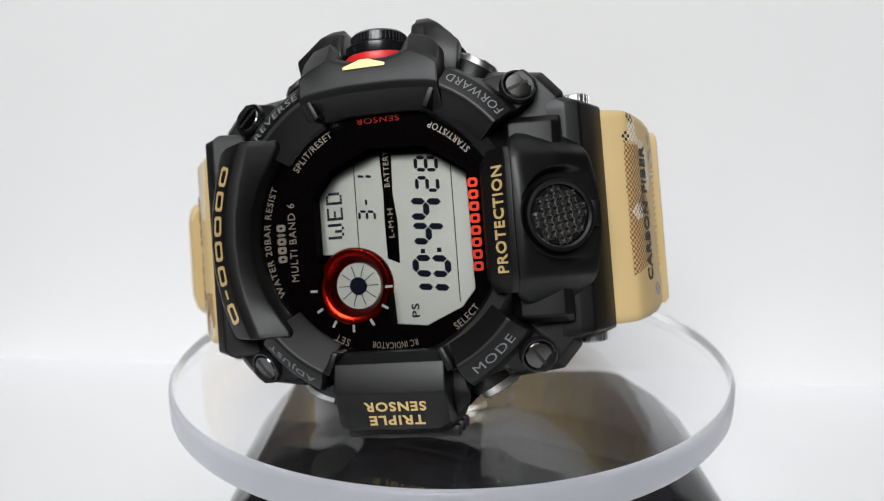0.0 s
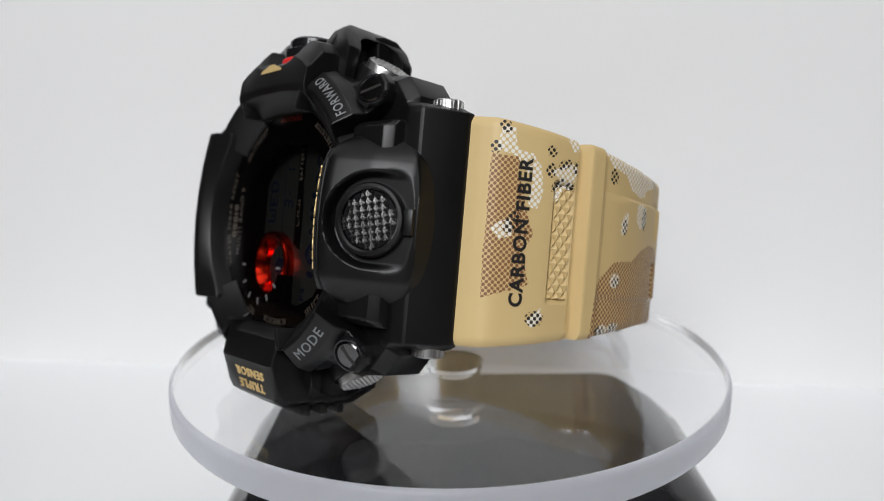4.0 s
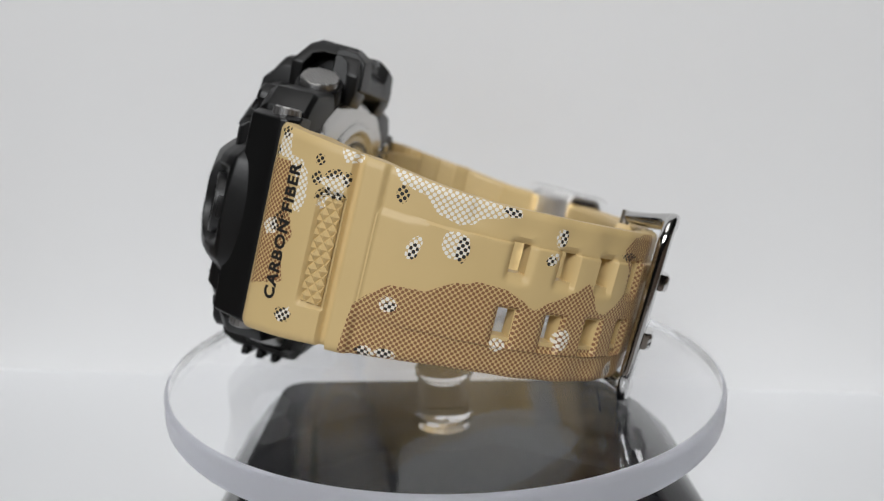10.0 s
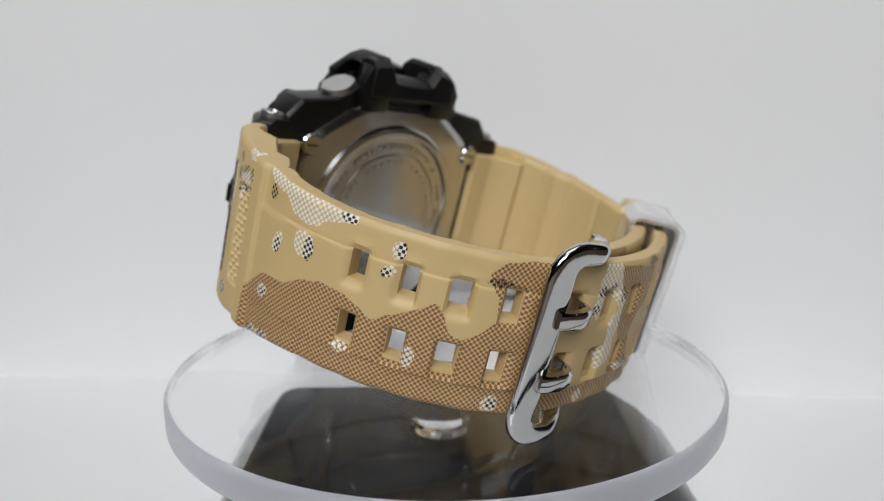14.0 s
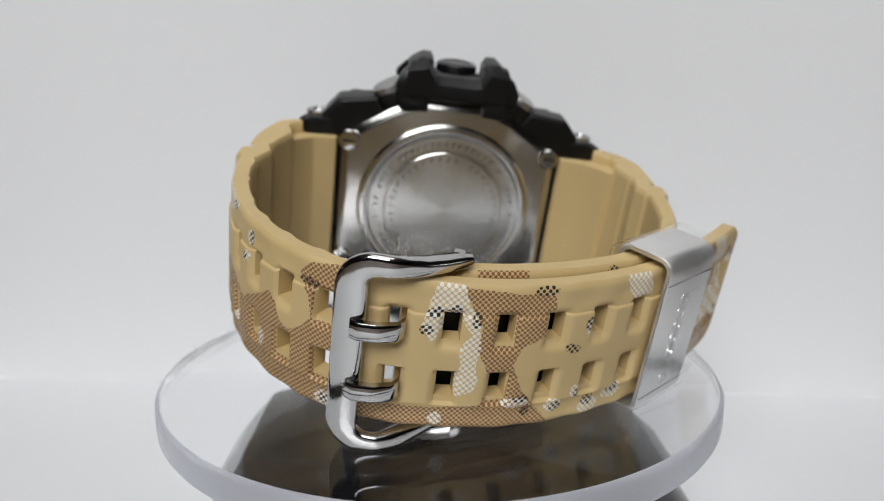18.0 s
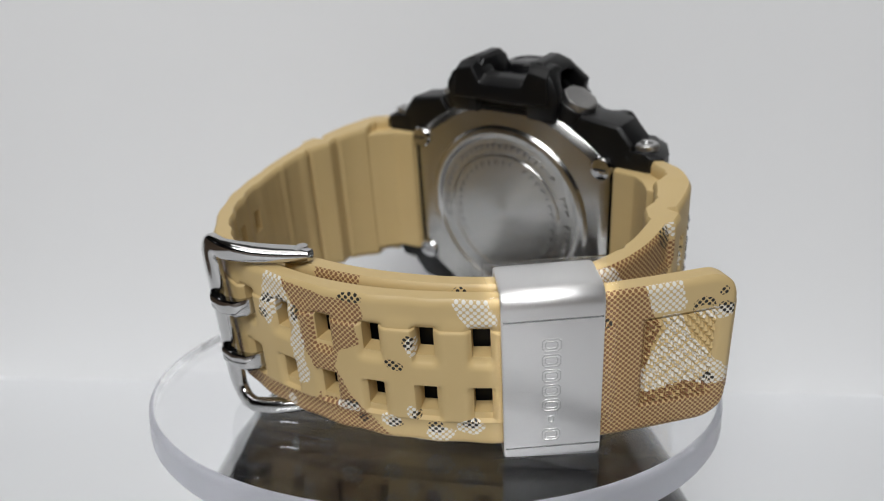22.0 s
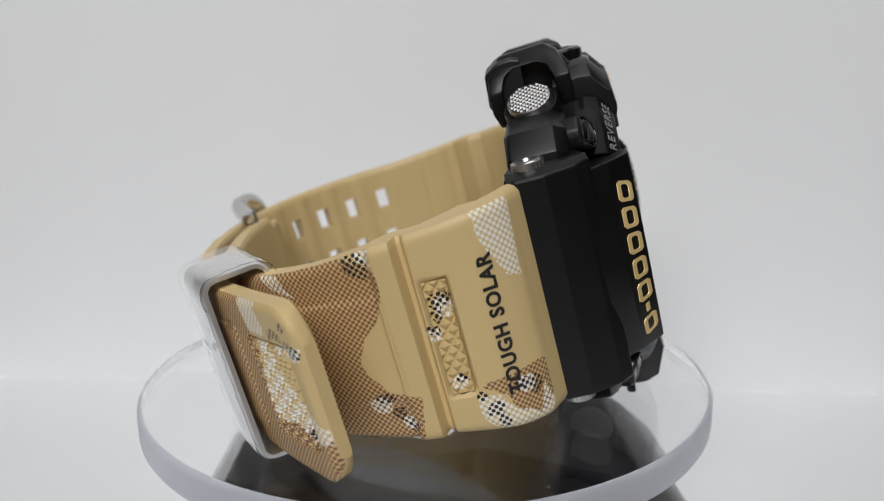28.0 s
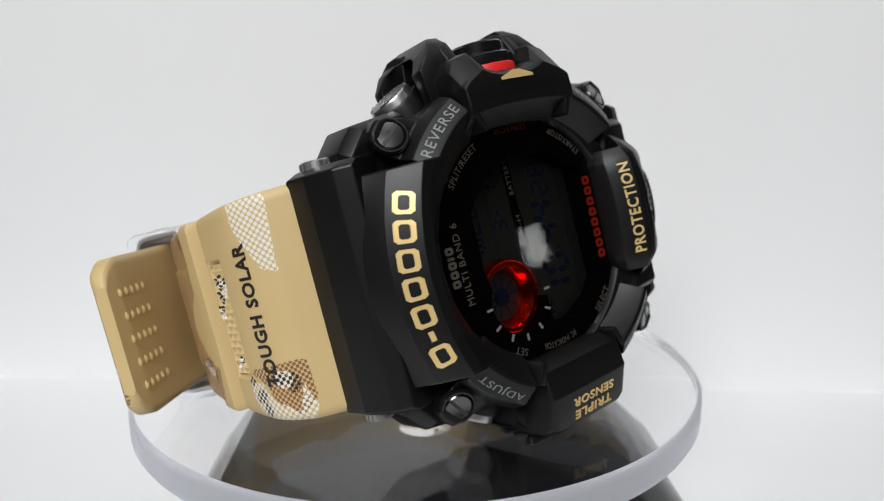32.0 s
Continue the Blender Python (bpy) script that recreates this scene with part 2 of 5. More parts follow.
def lettering(body, height, width, depth=0.12, bold=0.02, space=1.12):
    """Letters of the built-in font as a bmesh in millimetres, centred at the origin in x, y, scaled to that height and width."""
    cu = bpy.data.curves.new("letters", "FONT")
    cu.body, cu.size, cu.align_x, cu.align_y, cu.extrude, cu.resolution_u = body, 1.0, "CENTER", "CENTER", 0.02, 3
    cu.offset, cu.space_character = bold, space
    ob = bpy.data.objects.new("letters", cu)
    scene.collection.objects.link(ob)
    data = bpy.data.meshes.new_from_object(ob.evaluated_get(bpy.context.evaluated_depsgraph_get()))
    bpy.data.objects.remove(ob)
    b = bmesh.new()
    b.from_mesh(data)
    bpy.data.meshes.remove(data)
    lo = Vector([min(v.co[i] for v in b.verts) for i in range(3)])
    hi = Vector([max(v.co[i] for v in b.verts) for i in range(3)])
    for v in b.verts:
        v.co = Vector(((v.co.x - (lo.x + hi.x) / 2) * width / (hi.x - lo.x), (v.co.y - (lo.y + hi.y) / 2) * height / (hi.y - lo.y),
                       (v.co.z - lo.z) / (hi.z - lo.z) * depth))
    return b


def frame_at(origin, along, up):
    """The pose whose x runs along, y up, and z out of the surface."""
    x = Vector(along).normalized()
    z = x.cross(Vector(up)).normalized()
    y = z.cross(x)
    return Matrix.Translation(origin) @ Matrix((x, y, z)).transposed().to_4x4()


# ---- setting ----
def sheet(name, pts, thick, material, label):
    b = bmesh.new()
    lo = [b.verts.new(p) for p in pts]
    f = b.faces.new(lo)
    f.normal_update()
    n = f.normal * thick
    hi = [b.verts.new(Vector(p) - n) for p in pts]
    b.faces.new(hi[::-1])
    for i in range(len(pts)):
        j = (i + 1) % len(pts)
        b.faces.new((lo[j], lo[i], hi[i], hi[j]))
    bmesh.ops.recalc_face_normals(b, faces=b.faces)
    data = bpy.data.meshes.new(name)
    b.to_mesh(data)
    b.free()
    data.materials.append(material)
    return tagged(new(name, data), label, kind="structure")


sheet("table_top", [(-0.9, -0.75, -0.0006), (0.9, -0.75, -0.0006), (0.9, 0.5, -0.0006), (-0.9, 0.5, -0.0006)], 0.03, FLOOR_WOOD, "dark wooden table top")
sheet("table_sheet", [(-0.16, -0.13, 0), (0.16, -0.13, 0), (0.16, 0.13, 0), (-0.16, 0.13, 0)], 0.0006, TABLE_WHITE, "white laminate sheet under the turntable")
WALL_Y, WALL_TURN = 0.079, -5.7
board = sheet("backdrop", [(-0.160, 0, 0.0), (0.146, 0, 0.0), (0.146, 0, 0.30), (-0.160, 0, 0.30)], 0.006, WALL_WHITE, "white backdrop board standing on the white sheet")
board.matrix_world = pose(0, WALL_Y, 0, 0, 0, WALL_TURN)
# Unseen walls that close the room; near-black in place of its missing light.
sheet("wall_back", [(-1.8, 1.2, -0.75), (1.8, 1.2, -0.75), (1.8, 1.2, 1.65), (-1.8, 1.2, 1.65)], 0.1, ROOM_DARK, "near-black wall of the unseen room")
sheet("wall_front", [(1.8, -2.2, -0.75), (-1.8, -2.2, -0.75), (-1.8, -2.2, 1.65), (1.8, -2.2, 1.65)], 0.1, ROOM_DARK, "near-black wall of the unseen room")
sheet("wall_side_a", [(-1.8, -2.2, -0.75), (-1.8, 1.2, -0.75), (-1.8, 1.2, 1.65), (-1.8, -2.2, 1.65)], 0.1, ROOM_DARK, "near-black wall of the unseen room")
sheet("wall_side_b", [(1.8, 1.2, -0.75), (1.8, -2.2, -0.75), (1.8, -2.2, 1.65), (1.8, 1.2, 1.65)], 0.1, ROOM_DARK, "near-black wall of the unseen room")
sheet("ceiling", [(-1.8, 1.2, 1.65), (1.8, 1.2, 1.65), (1.8, -2.2, 1.65), (-1.8, -2.2, 1.65)], 0.1, CEILING_PAINT, "pale painted ceiling")
sheet("floor", [(-1.8, -2.2, -0.75), (1.8, -2.2, -0.75), (1.8, 1.2, -0.75), (-1.8, 1.2, -0.75)], 0.1, FLOOR_WOOD, "brown wooden floor")

# ---- turntable ----
base = thing("turntable_stand", "glossy black tapered turntable base on the white table", "turntable base")
base.matrix_world = pose(0.003, -0.003, 0, 0, 0, 0)
part("body", loft([[(x, y, z) for x, y in round_rect(w, h, r, 6, cx, 0.0)] for z, w, h, r, cx in ((0.0, 94, 60, 12, 0.0), (8.0, 92, 57, 11, 0.0), (13.0, 87, 53, 9, -0.2), (17.5, 78, 49, 6, -1.0), (20.6, 70, 47, 5, -2.0),
                                                                                                     (21.2, 68.6, 46.4, 4.5, -2.3), (21.5, 67, 45, 4, -2.5))]),
     BASE_BLACK, base, "glossy black plastic body", 25.0)
disc = thing("turntable_disc", "clear acrylic turntable disc on a short stem above its black base", "turntable disc")
disc.location = (0, 0, DISC_TOP)
plate = part("plate", lathe([(0, -5.2), (48.55, -5.2), (48.55, 0), (0, 0)], 128, m=Matrix.Translation((-1.3, 0.2, 0))), ACRYLIC, disc, "clear acrylic round plate", 12.0)
rim = part("rim", lathe([(48.56, -5.2), (48.9, -5.1), (49.25, -4.5), (49.3, -4.0), (49.3, -1.2), (49.25, -0.6), (48.9, -0.1), (48.56, 0)], 128, m=Matrix.Translation((-1.3, 0.2, 0))), FROSTED, disc, "hazy polished acrylic edge", 40.0)
stem = part("stem", lathe([(0, -15.7), (5.4, -15.7), (5.4, -14.4), (4.9, -14.0), (4.9, -6.4), (5.4, -6.0), (5.4, -5.25), (0, -5.25)], 48), ACRYLIC, disc, "clear acrylic stem", 12.0)
for ob in (plate, rim, stem):
    ob.visible_shadow = False
# ---- watch ----
watch = thing("wrist_watch", "black resin digital watch with a buckled tan camouflage strap", "watch")


class Path:
    """A smooth line through points (x, z) of the strap's outer side, by its length in millimetres."""

    def __init__(self, pts, side):
        self.side = side
        dense = []
        ext = [(2 * pts[0][0] - pts[1][0], 2 * pts[0][1] - pts[1][1])] + pts + [(2 * pts[-1][0] - pts[-2][0], 2 * pts[-1][1] - pts[-2][1])]
        for i in range(1, len(ext) - 2):
            p0, p1, p2, p3 = [np.array(ext[i + k], float) for k in (-1, 0, 1, 2)]
            for k in range(20):
                t = k / 20
                dense.append(0.5 * (2 * p1 + (p2 - p0) * t + (2 * p0 - 5 * p1 + 4 * p2 - p3) * t * t + (3 * p1 - p0 - 3 * p2 + p3) * t ** 3))
        dense.append(np.array(pts[-1], float))
        self.p = np.array(dense)
        self.s = np.concatenate([[0], np.cumsum(np.hypot(*np.diff(self.p, axis=0).T))])
        self.length = self.s[-1]

    def at(self, s):
        return np.array([np.interp(s, self.s, self.p[:, 0]), np.interp(s, self.s, self.p[:, 1])])

    def normal(self, s):
        d = self.at(min(s + 0.6, self.length)) - self.at(max(s - 0.6, 0))
        d /= np.hypot(*d)
        return np.array([-d[1], d[0]]) * self.side

    def where(self, axis, value, start=0.0):
        """The first length past start at which x (0) or z (1) passes value."""
        v = self.p[:, axis] - value
        for i in range(len(v) - 1):
            if self.s[i] >= start and v[i] * v[i + 1] <= 0:
                return self.s[i]
        return self.length

    def place(self, s, u, out=0.0):
        a, n = self.at(s), self.normal(s)
        return Vector((a[0] + n[0] * out, u, a[1] + n[1] * out))

    def facing(self, s, u, out=0.0, flip=False):
        """x along +u, z out of the strap."""
        n = self.normal(s)
        z = Vector((n[0], 0, n[1]))
        x = Vector((0, -1 if flip else 1, 0))
        return Matrix.Translation(self.place(s, u, out)) @ Matrix((x, z.cross(x), z)).transposed().to_4x4()


LONG = Path([(29.6, -11.2), (31.6, -12.0), (33.4, -13.2), (35.0, -16.4), (36.3, -20.2), (37.0, -25.0), (37.6, -32.0), (37.5, -36.0), (36.7, -41.4), (34.6, -48.2), (31.6, -54.0),
             (27.0, -60.0), (21.0, -65.0), (14.5, -68.0), (8.0, -69.2), (2.0, -69.3), (-4.5, -68.9), (-12.0, -67.2), (-19.4, -64.2), (-27.0, -60.0), (-34.5, -54.4), (-42.0, -46.8),
             (-48.6, -39.2), (-51.0, -36.2)], 1.0)
SHORT = Path([(-29.6, -11.2), (-31.8, -12.2), (-34.0, -13.4), (-36.5, -16.5), (-37.5, -20.0), (-38.0, -25.0), (-38.5, -31.0), (-38.2, -37.0), (-36.4, -43.5), (-33.0, -49.5), (-28.0, -54.5),
              (-21.5, -58.6), (-14.0, -61.8), (-6.0, -64.0), (2.0, -65.0), (9.0, -65.2)], -1.0)


def smooth(a, b, x):
    t = min(max((x - a) / (b - a), 0.0), 1.0)
    return t * t * (3 - 2 * t)


def band(a, b, x, soft=0.35):
    return smooth(a - soft, a + soft, x) * (1 - smooth(b - soft, b + soft, x))


HOLE_U = (5.1, -4.1)
HOLES = [42.0, 49.4, 56.8, 64.1, 74.5, 82.0, 89.5, 97.0, 104.6, 112.0]


def half_width(path, s):
    z = path.at(s)[1]
    if s > 60:
        w = 11.6
    else:
        w = np.interp(-z, [11, 15, 25, 29, 36, 41, 46], [15.2, 14.75, 13.65, 13.35, 12.4, 11.9, 11.6])
    if path is LONG and s > LONG.length - 4.6:
        d = min((s - (LONG.length - 4.6)) / 4.6, 0.985)
        w -= 4.6 * (1 - math.sqrt(1 - d * d))
    if path is SHORT and s > SHORT.length - 4:
        w -= 1.5
    return w


def rises(path):
    sa, sb = path.where(1, -21.4), path.where(1, -25.1)
    g0, g1, g2 = path.where(1, -25.6), path.where(1, -27.0), path.where(1, -30.2)
    t0, t1 = 133.5, 144.1

    def f(s, u, w):
        o = -0.75 * band(sa, sb, s, 0.3) * band(-8.4, 7.6, u, 0.3)
        o -= 1.1 * band(g0, g1, s, 0.3)
        o += 0.85 * band(g1, g2, s, 0.45)
        if s > g2:
            o += 0.34 * band(-7.5, 7.0, u, 0.12) * (1 - band(t0 - 4, LONG.length, s) if path is LONG else 1)
        if path is LONG:
            if s > t0 - 1:
                o -= 0.5 * band(t0, t1, s, 0.3) * band(-7.2, 6.6, u, 0.3)
            for h in HOLES:
                if abs(s - h) < 3:
                    for c in HOLE_U:
                        o -= 0.75 * band(h - 1.65, h + 1.65, s, 0.3) * band(c - 3.1, c + 2.4, u, 0.3)
        if path is LONG and 34 < s < 120:
            o -= 0.26 * (0.5 + 0.5 * math.cos(2 * math.pi * (s - HOLES[0]) / 7.45)) * smooth(7.6, 9.2, abs(u))
        edge = w - abs(u)
        if edge < 0.9:
            o -= 0.5 * (1 - edge / 0.9) ** 2
        if path is LONG and s > LONG.length - 1.3:
            o -= 0.9 * ((s - LONG.length + 1.3) / 1.3) ** 2
        return o

    return f


def groove(s):
    """Broad panels with narrow grooves between them."""
    p = (s + 1.6 + 0.9 * math.sin(0.31 * s)) % 8.2
    return 0.36 - 0.8 * band(0.0, 0.9, p, 0.55) - 0.10 * math.cos(2 * math.pi * p / 8.2)


def inner_depth(path, s):
    """Thickness of the strap, with its ridges on the inside."""
    z = path.at(s)[1]
    if s < 60 and z > -31:
        d = np.interp(-z, [11, 14, 17, 20, 25, 27, 31], [2.2, 3.6, 5.6, 5.0, 4.0, 4.6, 3.0])
        return d + 0.5 * groove(s)
    d = 2.9 + (0.45 * groove(s) if s < 60 and z > -46 else 0.0)
    if path is LONG and s < LONG.where(0, 5.0):
        d += 0.35 * max(0.0, math.sin(s * math.pi / 7.45 * 2))
    return d if s < path.length - 3 else d - 0.5 * (s - path.length + 3) / 3


def blob(s, u, blobs):
    v = 0.0
    for cs, cu, a, b, turn in blobs:
        if abs(s - cs) > 2 * max(a, b) or abs(u - cu) > 2 * max(a, b):
            continue
        c, d = math.cos(radians(turn)), math.sin(radians(turn))
        x, y = ((s - cs) * c + (u - cu) * d) / a, (-(s - cs) * d + (u - cu) * c) / b
        v = max(v, 1.5 - math.hypot(x, y) - 0.18 * noise.noise((s * 0.9, u * 0.9, 3.0)))
    return v


def ln(n):
    return LONG.where(1, n)


def sn(n):
    return SHORT.where(1, n)


def field(s, u, edges):
    """A patch that fills the strap below its upper edge."""
    t = np.interp(s, [e[0] for e in edges], [e[1] for e in edges])
    return 0.5 + 0.8 * (t + 0.4 * noise.noise((s * 0.5, 1.0, 0.0)) - u)


def shape(s, u, corners):
    """How far inside a printed shape: more than 0.5 within it."""
    xs, ys = [c[0] for c in corners], [c[1] for c in corners]
    if not (min(xs) - 1 < s < max(xs) + 1 and min(ys) - 1 < u < max(ys) + 1):
        return 0.0
    within, near = False, 9.0
    for (x0, y0), (x1, y1) in zip(corners, corners[1:] + corners[:1]):
        if (y0 > u) != (y1 > u) and s < x0 + (u - y0) / (y1 - y0) * (x1 - x0):
            within = not within
        dx, dy = x1 - x0, y1 - y0
        k = min(max(((s - x0) * dx + (u - y0) * dy) / (dx * dx + dy * dy + 1e-9), 0.0), 1.0)
        near = min(near, math.hypot(s - x0 - k * dx, u - y0 - k * dy))
    return 0.5 + 0.8 * ((near if within else -near) + 0.25 * noise.noise((s * 1.1, u * 1.1, 5.0)))


# printed shapes of the long strap, in millimetres along it and across it: at the lug, along the holes, at the tip
LUG_BROWN = [(3.2, 10.2), (7.0, 10.2), (7.8, 6.5), (8.8, 3.2), (10.0, 0.0), (8.5, -2.0), (10.0, -6.5), (3.4, -8.5), (3.2, -1.5)]
BUCKLE_BROWN = [(60.5, 0.0), (62.2, 2.5), (61.8, 5.5), (59.8, 8.8), (61.5, 10.8), (68.5, 11.9), (69.0, 0.0)]
HOLE_BROWN = [(83.0, 11.2), (88.2, 10.8), (95.8, 10.2), (96.5, 8.2), (95.0, 6.8), (95.5, 4.0), (92.2, 2.5), (91.2, -0.5), (93.0, -4.5), (96.0, -8.2), (100.0, -12.2), (69.0, -12.2), (69.5, -8.0), (80.2, -8.0), (87.5, -7.0),
              (88.0, -2.2), (85.8, 2.0), (86.0, 5.8), (83.8, 9.2)]
TIP_BROWN = [(120.0, 12.2), (133.2, 12.2), (134.5, 7.5), (136.0, 5.2), (134.8, 2.8), (133.8, -2.2), (134.0, -5.2), (136.5, -4.8), (140.0, -4.0), (143.5, -5.0), (148.0, -5.0), (148.0, -12.5), (120.0, -12.5)]
BROWN_SHAPES = [LUG_BROWN, BUCKLE_BROWN, HOLE_BROWN, TIP_BROWN]
LONG_BROWN_EDGE = [(20.6, -14.0), (21.4, -6.0), (23.0, -4.4), (26.0, -2.2), (30.2, -2.0), (34.2, 0.2), (39.0, 1.0), (42.8, 0.0), (45.8, -1.5), (48.0, 0.0), (51.5, 1.8), (54.0, 3.5), (55.0, 2.2), (56.2, -0.2),
                   (58.2, -1.0), (60.5, 0.5), (62.2, 2.5), (69.5, 0.0), (70.5, -8.0)]
LUG_WHITES = [[(4.5, 14.2), (6.2, 14.0), (6.8, 11.2), (9.2, 10.8), (10.5, 9.0), (11.0, 6.0), (10.2, 3.5), (8.8, 4.0), (9.2, 7.5), (6.8, 10.2), (4.0, 10.8)],
              [(14.2, 14.6), (17.5, 14.2), (18.0, 12.5), (15.8, 12.0)],
              [(11.8, 8.8), (15.5, 10.5), (16.8, 9.8), (16.0, 6.5), (14.2, 7.2), (14.0, 4.8), (12.5, 5.5), (13.8, 8.0)],
              [(3.8, 0.8), (6.5, 2.2), (7.0, -0.2), (5.2, -0.8)], [(9.8, -11.5), (12.0, -9.5), (12.5, -10.8), (11.0, -12.0)],
              [(22.0, 13.6), (24.8, 13.5), (27.5, 12.2), (32.2, 12.0), (37.2, 11.8), (40.8, 11.5), (40.8, 10.5), (35.5, 9.2), (34.8, 8.2), (32.5, 7.8), (29.5, 8.5), (27.5, 10.5), (24.0, 11.2)]]
HOLE_WHITES = [[(79.5, 11.8), (83.0, 11.5), (83.8, 9.2), (85.8, 5.8), (86.2, 2.0), (85.8, -0.8), (86.5, -3.0), (86.0, -4.8), (83.5, -5.8), (83.0, -3.0), (83.8, -0.5), (83.2, 1.8), (84.8, 4.5), (82.5, 7.0),
                (80.2, 4.2), (79.5, 2.8), (77.8, 5.2), (78.5, 8.0)], [(108.2, 12.0), (113.0, 11.6), (114.5, 8.2), (111.0, 7.0), (108.8, 9.8)]]
TIP_WHITES = [[(133.2, 12.2), (138.2, 12.2), (139.2, 8.2), (139.0, 7.2), (134.5, 7.5)],
              [(135.8, 7.0), (138.5, 6.8), (140.2, 3.2), (143.8, -1.0), (147.0, -4.0), (147.0, -5.5), (144.0, -5.8), (140.0, -4.2), (136.5, -4.8), (133.8, -5.0), (133.5, -2.2), (135.2, 2.2), (136.5, 4.8)],
              [(140.2, 6.8), (144.0, 7.0), (146.6, 6.8), (146.3, 5.2), (144.5, 4.8), (140.8, 5.8)]]
WHITE_SHAPES = LUG_WHITES + HOLE_WHITES + TIP_WHITES
BLACK_SHAPES = [[(140.0, 7.8), (141.5, 8.9), (143.2, 8.2), (143.4, 7.0), (141.5, 7.6), (140.2, 6.8)]]
# small printed spots: length along the strap, height, half sizes, turn
LUG_SPOTS_WHITE = [(27.6, 3.4, 0.9, 1.7, -20), (33.0, 5.0, 1.9, 1.9, 0), (26.0, -5.0, 1.2, 1.1, 0), (47.4, 8.9, 1.0, 1.4, 0), (46.7, 5.9, 1.0, 0.9, 0), (41.8, -7.2, 1.2, 0.9, 0), (51.5, -5.2, 1.1, 1.6, 0),
                   (24.4, -12.2, 1.3, 0.9, 0), (27.2, -11.8, 1.5, 0.8, 0), (64.5, -10.0, 1.3, 1.4, 0)]
HOLE_SPOTS_WHITE = [(102.8, 4.4, 0.8, 1.6, 0), (102.2, -6.2, 0.8, 1.2, 0), (92.5, -7.0, 2.0, 1.0, 0), (98.8, -8.2, 1.5, 1.2, 0), (105.8, -9.8, 2.0, 1.4, 0), (110.2, -8.3, 2.0, 1.4, 0), (81.2, -9.8, 1.0, 1.2, 0)]
LUG_SPOTS_BLACK = [(5.0, 14.0, 0.9, 0.9, 0), (3.8, 11.2, 0.8, 0.9, 0), (12.0, 11.5, 0.8, 0.8, 0), (12.0, 9.0, 0.8, 1.0, 0), (14.4, 10.1, 1.4, 0.6, 25), (16.5, 9.8, 0.6, 1.1, 0), (13.3, 7.2, 1.5, 0.6, 40),
                   (15.8, 7.2, 1.1, 0.6, 0), (6.8, 1.6, 0.9, 1.8, -30), (11.2, -10.8, 1.5, 1.0, 0), (24.6, 9.9, 0.9, 1.2, 0), (27.7, 2.9, 0.7, 1.1, 0), (34.0, 4.6, 0.9, 1.8, 0), (26.3, -5.2, 0.9, 0.7, 0),
                   (23.8, -12.3, 1.2, 0.7, 0), (27.0, -11.7, 1.2, 0.7, 0), (39.5, 10.9, 1.6, 0.5, -10)]
HOLE_SPOTS_BLACK = [(47.8, 9.0, 0.6, 1.3, 0), (46.4, 5.6, 0.8, 0.7, 0), (61.5, 7.9, 2.0, 0.6, 0), (64.8, -10.0, 0.9, 0.8, 0), (94.5, 10.8, 2.0, 0.7, 0), (79.5, 7.4, 1.2, 0.7, 20), (82.2, 7.8, 1.0, 0.8, 0),
                    (78.5, 4.8, 1.0, 0.8, 0), (85.2, 6.6, 0.7, 1.2, 0), (102.4, 5.2, 0.7, 1.2, 0), (100.2, 1.4, 1.5, 0.8, -20), (102.8, -6.6, 0.7, 0.8, 0), (93.2, -6.2, 1.2, 0.7, 0), (94.5, -8.8, 0.8, 1.0, 0),
                    (99.4, -8.6, 1.2, 0.8, 0), (105.3, -8.6, 1.2, 1.0, 0), (110.2, -7.8, 1.2, 0.9, 0)]
TIP_SPOTS_BLACK = [(145.2, 6.5, 1.6, 0.8, -30), (143.5, -4.5, 1.0, 0.9, 0), (144.5, 9.2, 0.7, 0.7, 0), (128.0, 7.2, 1.0, 0.7, 0)]
WHITE_SPOTS = LUG_SPOTS_WHITE + HOLE_SPOTS_WHITE
BLACK_SPOTS = LUG_SPOTS_BLACK + HOLE_SPOTS_BLACK + TIP_SPOTS_BLACK
# printed shapes and spots of the short strap
SHORT_BROWN_SHAPES = [[(13.8, -7.5), (8.0, -6.8), (3.8, -6.8), (3.6, -12.2), (6.2, -14.0), (9.5, -12.0), (10.5, -9.5)],
                      [(20.8, -7.0), (22.2, -14.0), (30.0, -14.0), (47.0, -12.5), (47.0, 12.5), (30.2, 13.0), (26.5, 12.8), (22.2, 10.2), (22.2, 7.2), (23.8, 3.8), (26.0, 2.0), (27.5, -1.2), (27.0, -3.2), (24.5, -6.2)],
                      [(72.0, 12.5), (80.0, 12.5), (78.0, 3.0), (82.0, -6.0), (80.0, -12.5), (70.0, -12.5), (73.0, 2.0)]]
SHORT_WHITE_SHAPES = [[(9.5, 14.8), (3.6, 14.8), (4.0, 11.0), (4.4, 4.8), (6.4, 5.5), (8.0, 8.4), (9.2, 11.4)], [(14.2, -9.0), (11.5, -9.2), (10.0, -11.5), (6.2, -13.5), (5.0, -10.0), (3.8, -13.2), (4.6, -15.0), (11.8, -14.4), (14.2, -12.0)],
                      [(40.8, 12.0), (36.8, 11.6), (34.2, 8.2), (38.0, 9.8)], [(24.2, 13.8), (22.2, 13.4), (22.5, 11.0), (24.2, 11.8)]]
SHORT_BLACK_SHAPES = [[(26.2, 13.2), (23.8, 13.6), (23.0, 10.8), (23.8, 9.2), (26.0, 10.8)]]
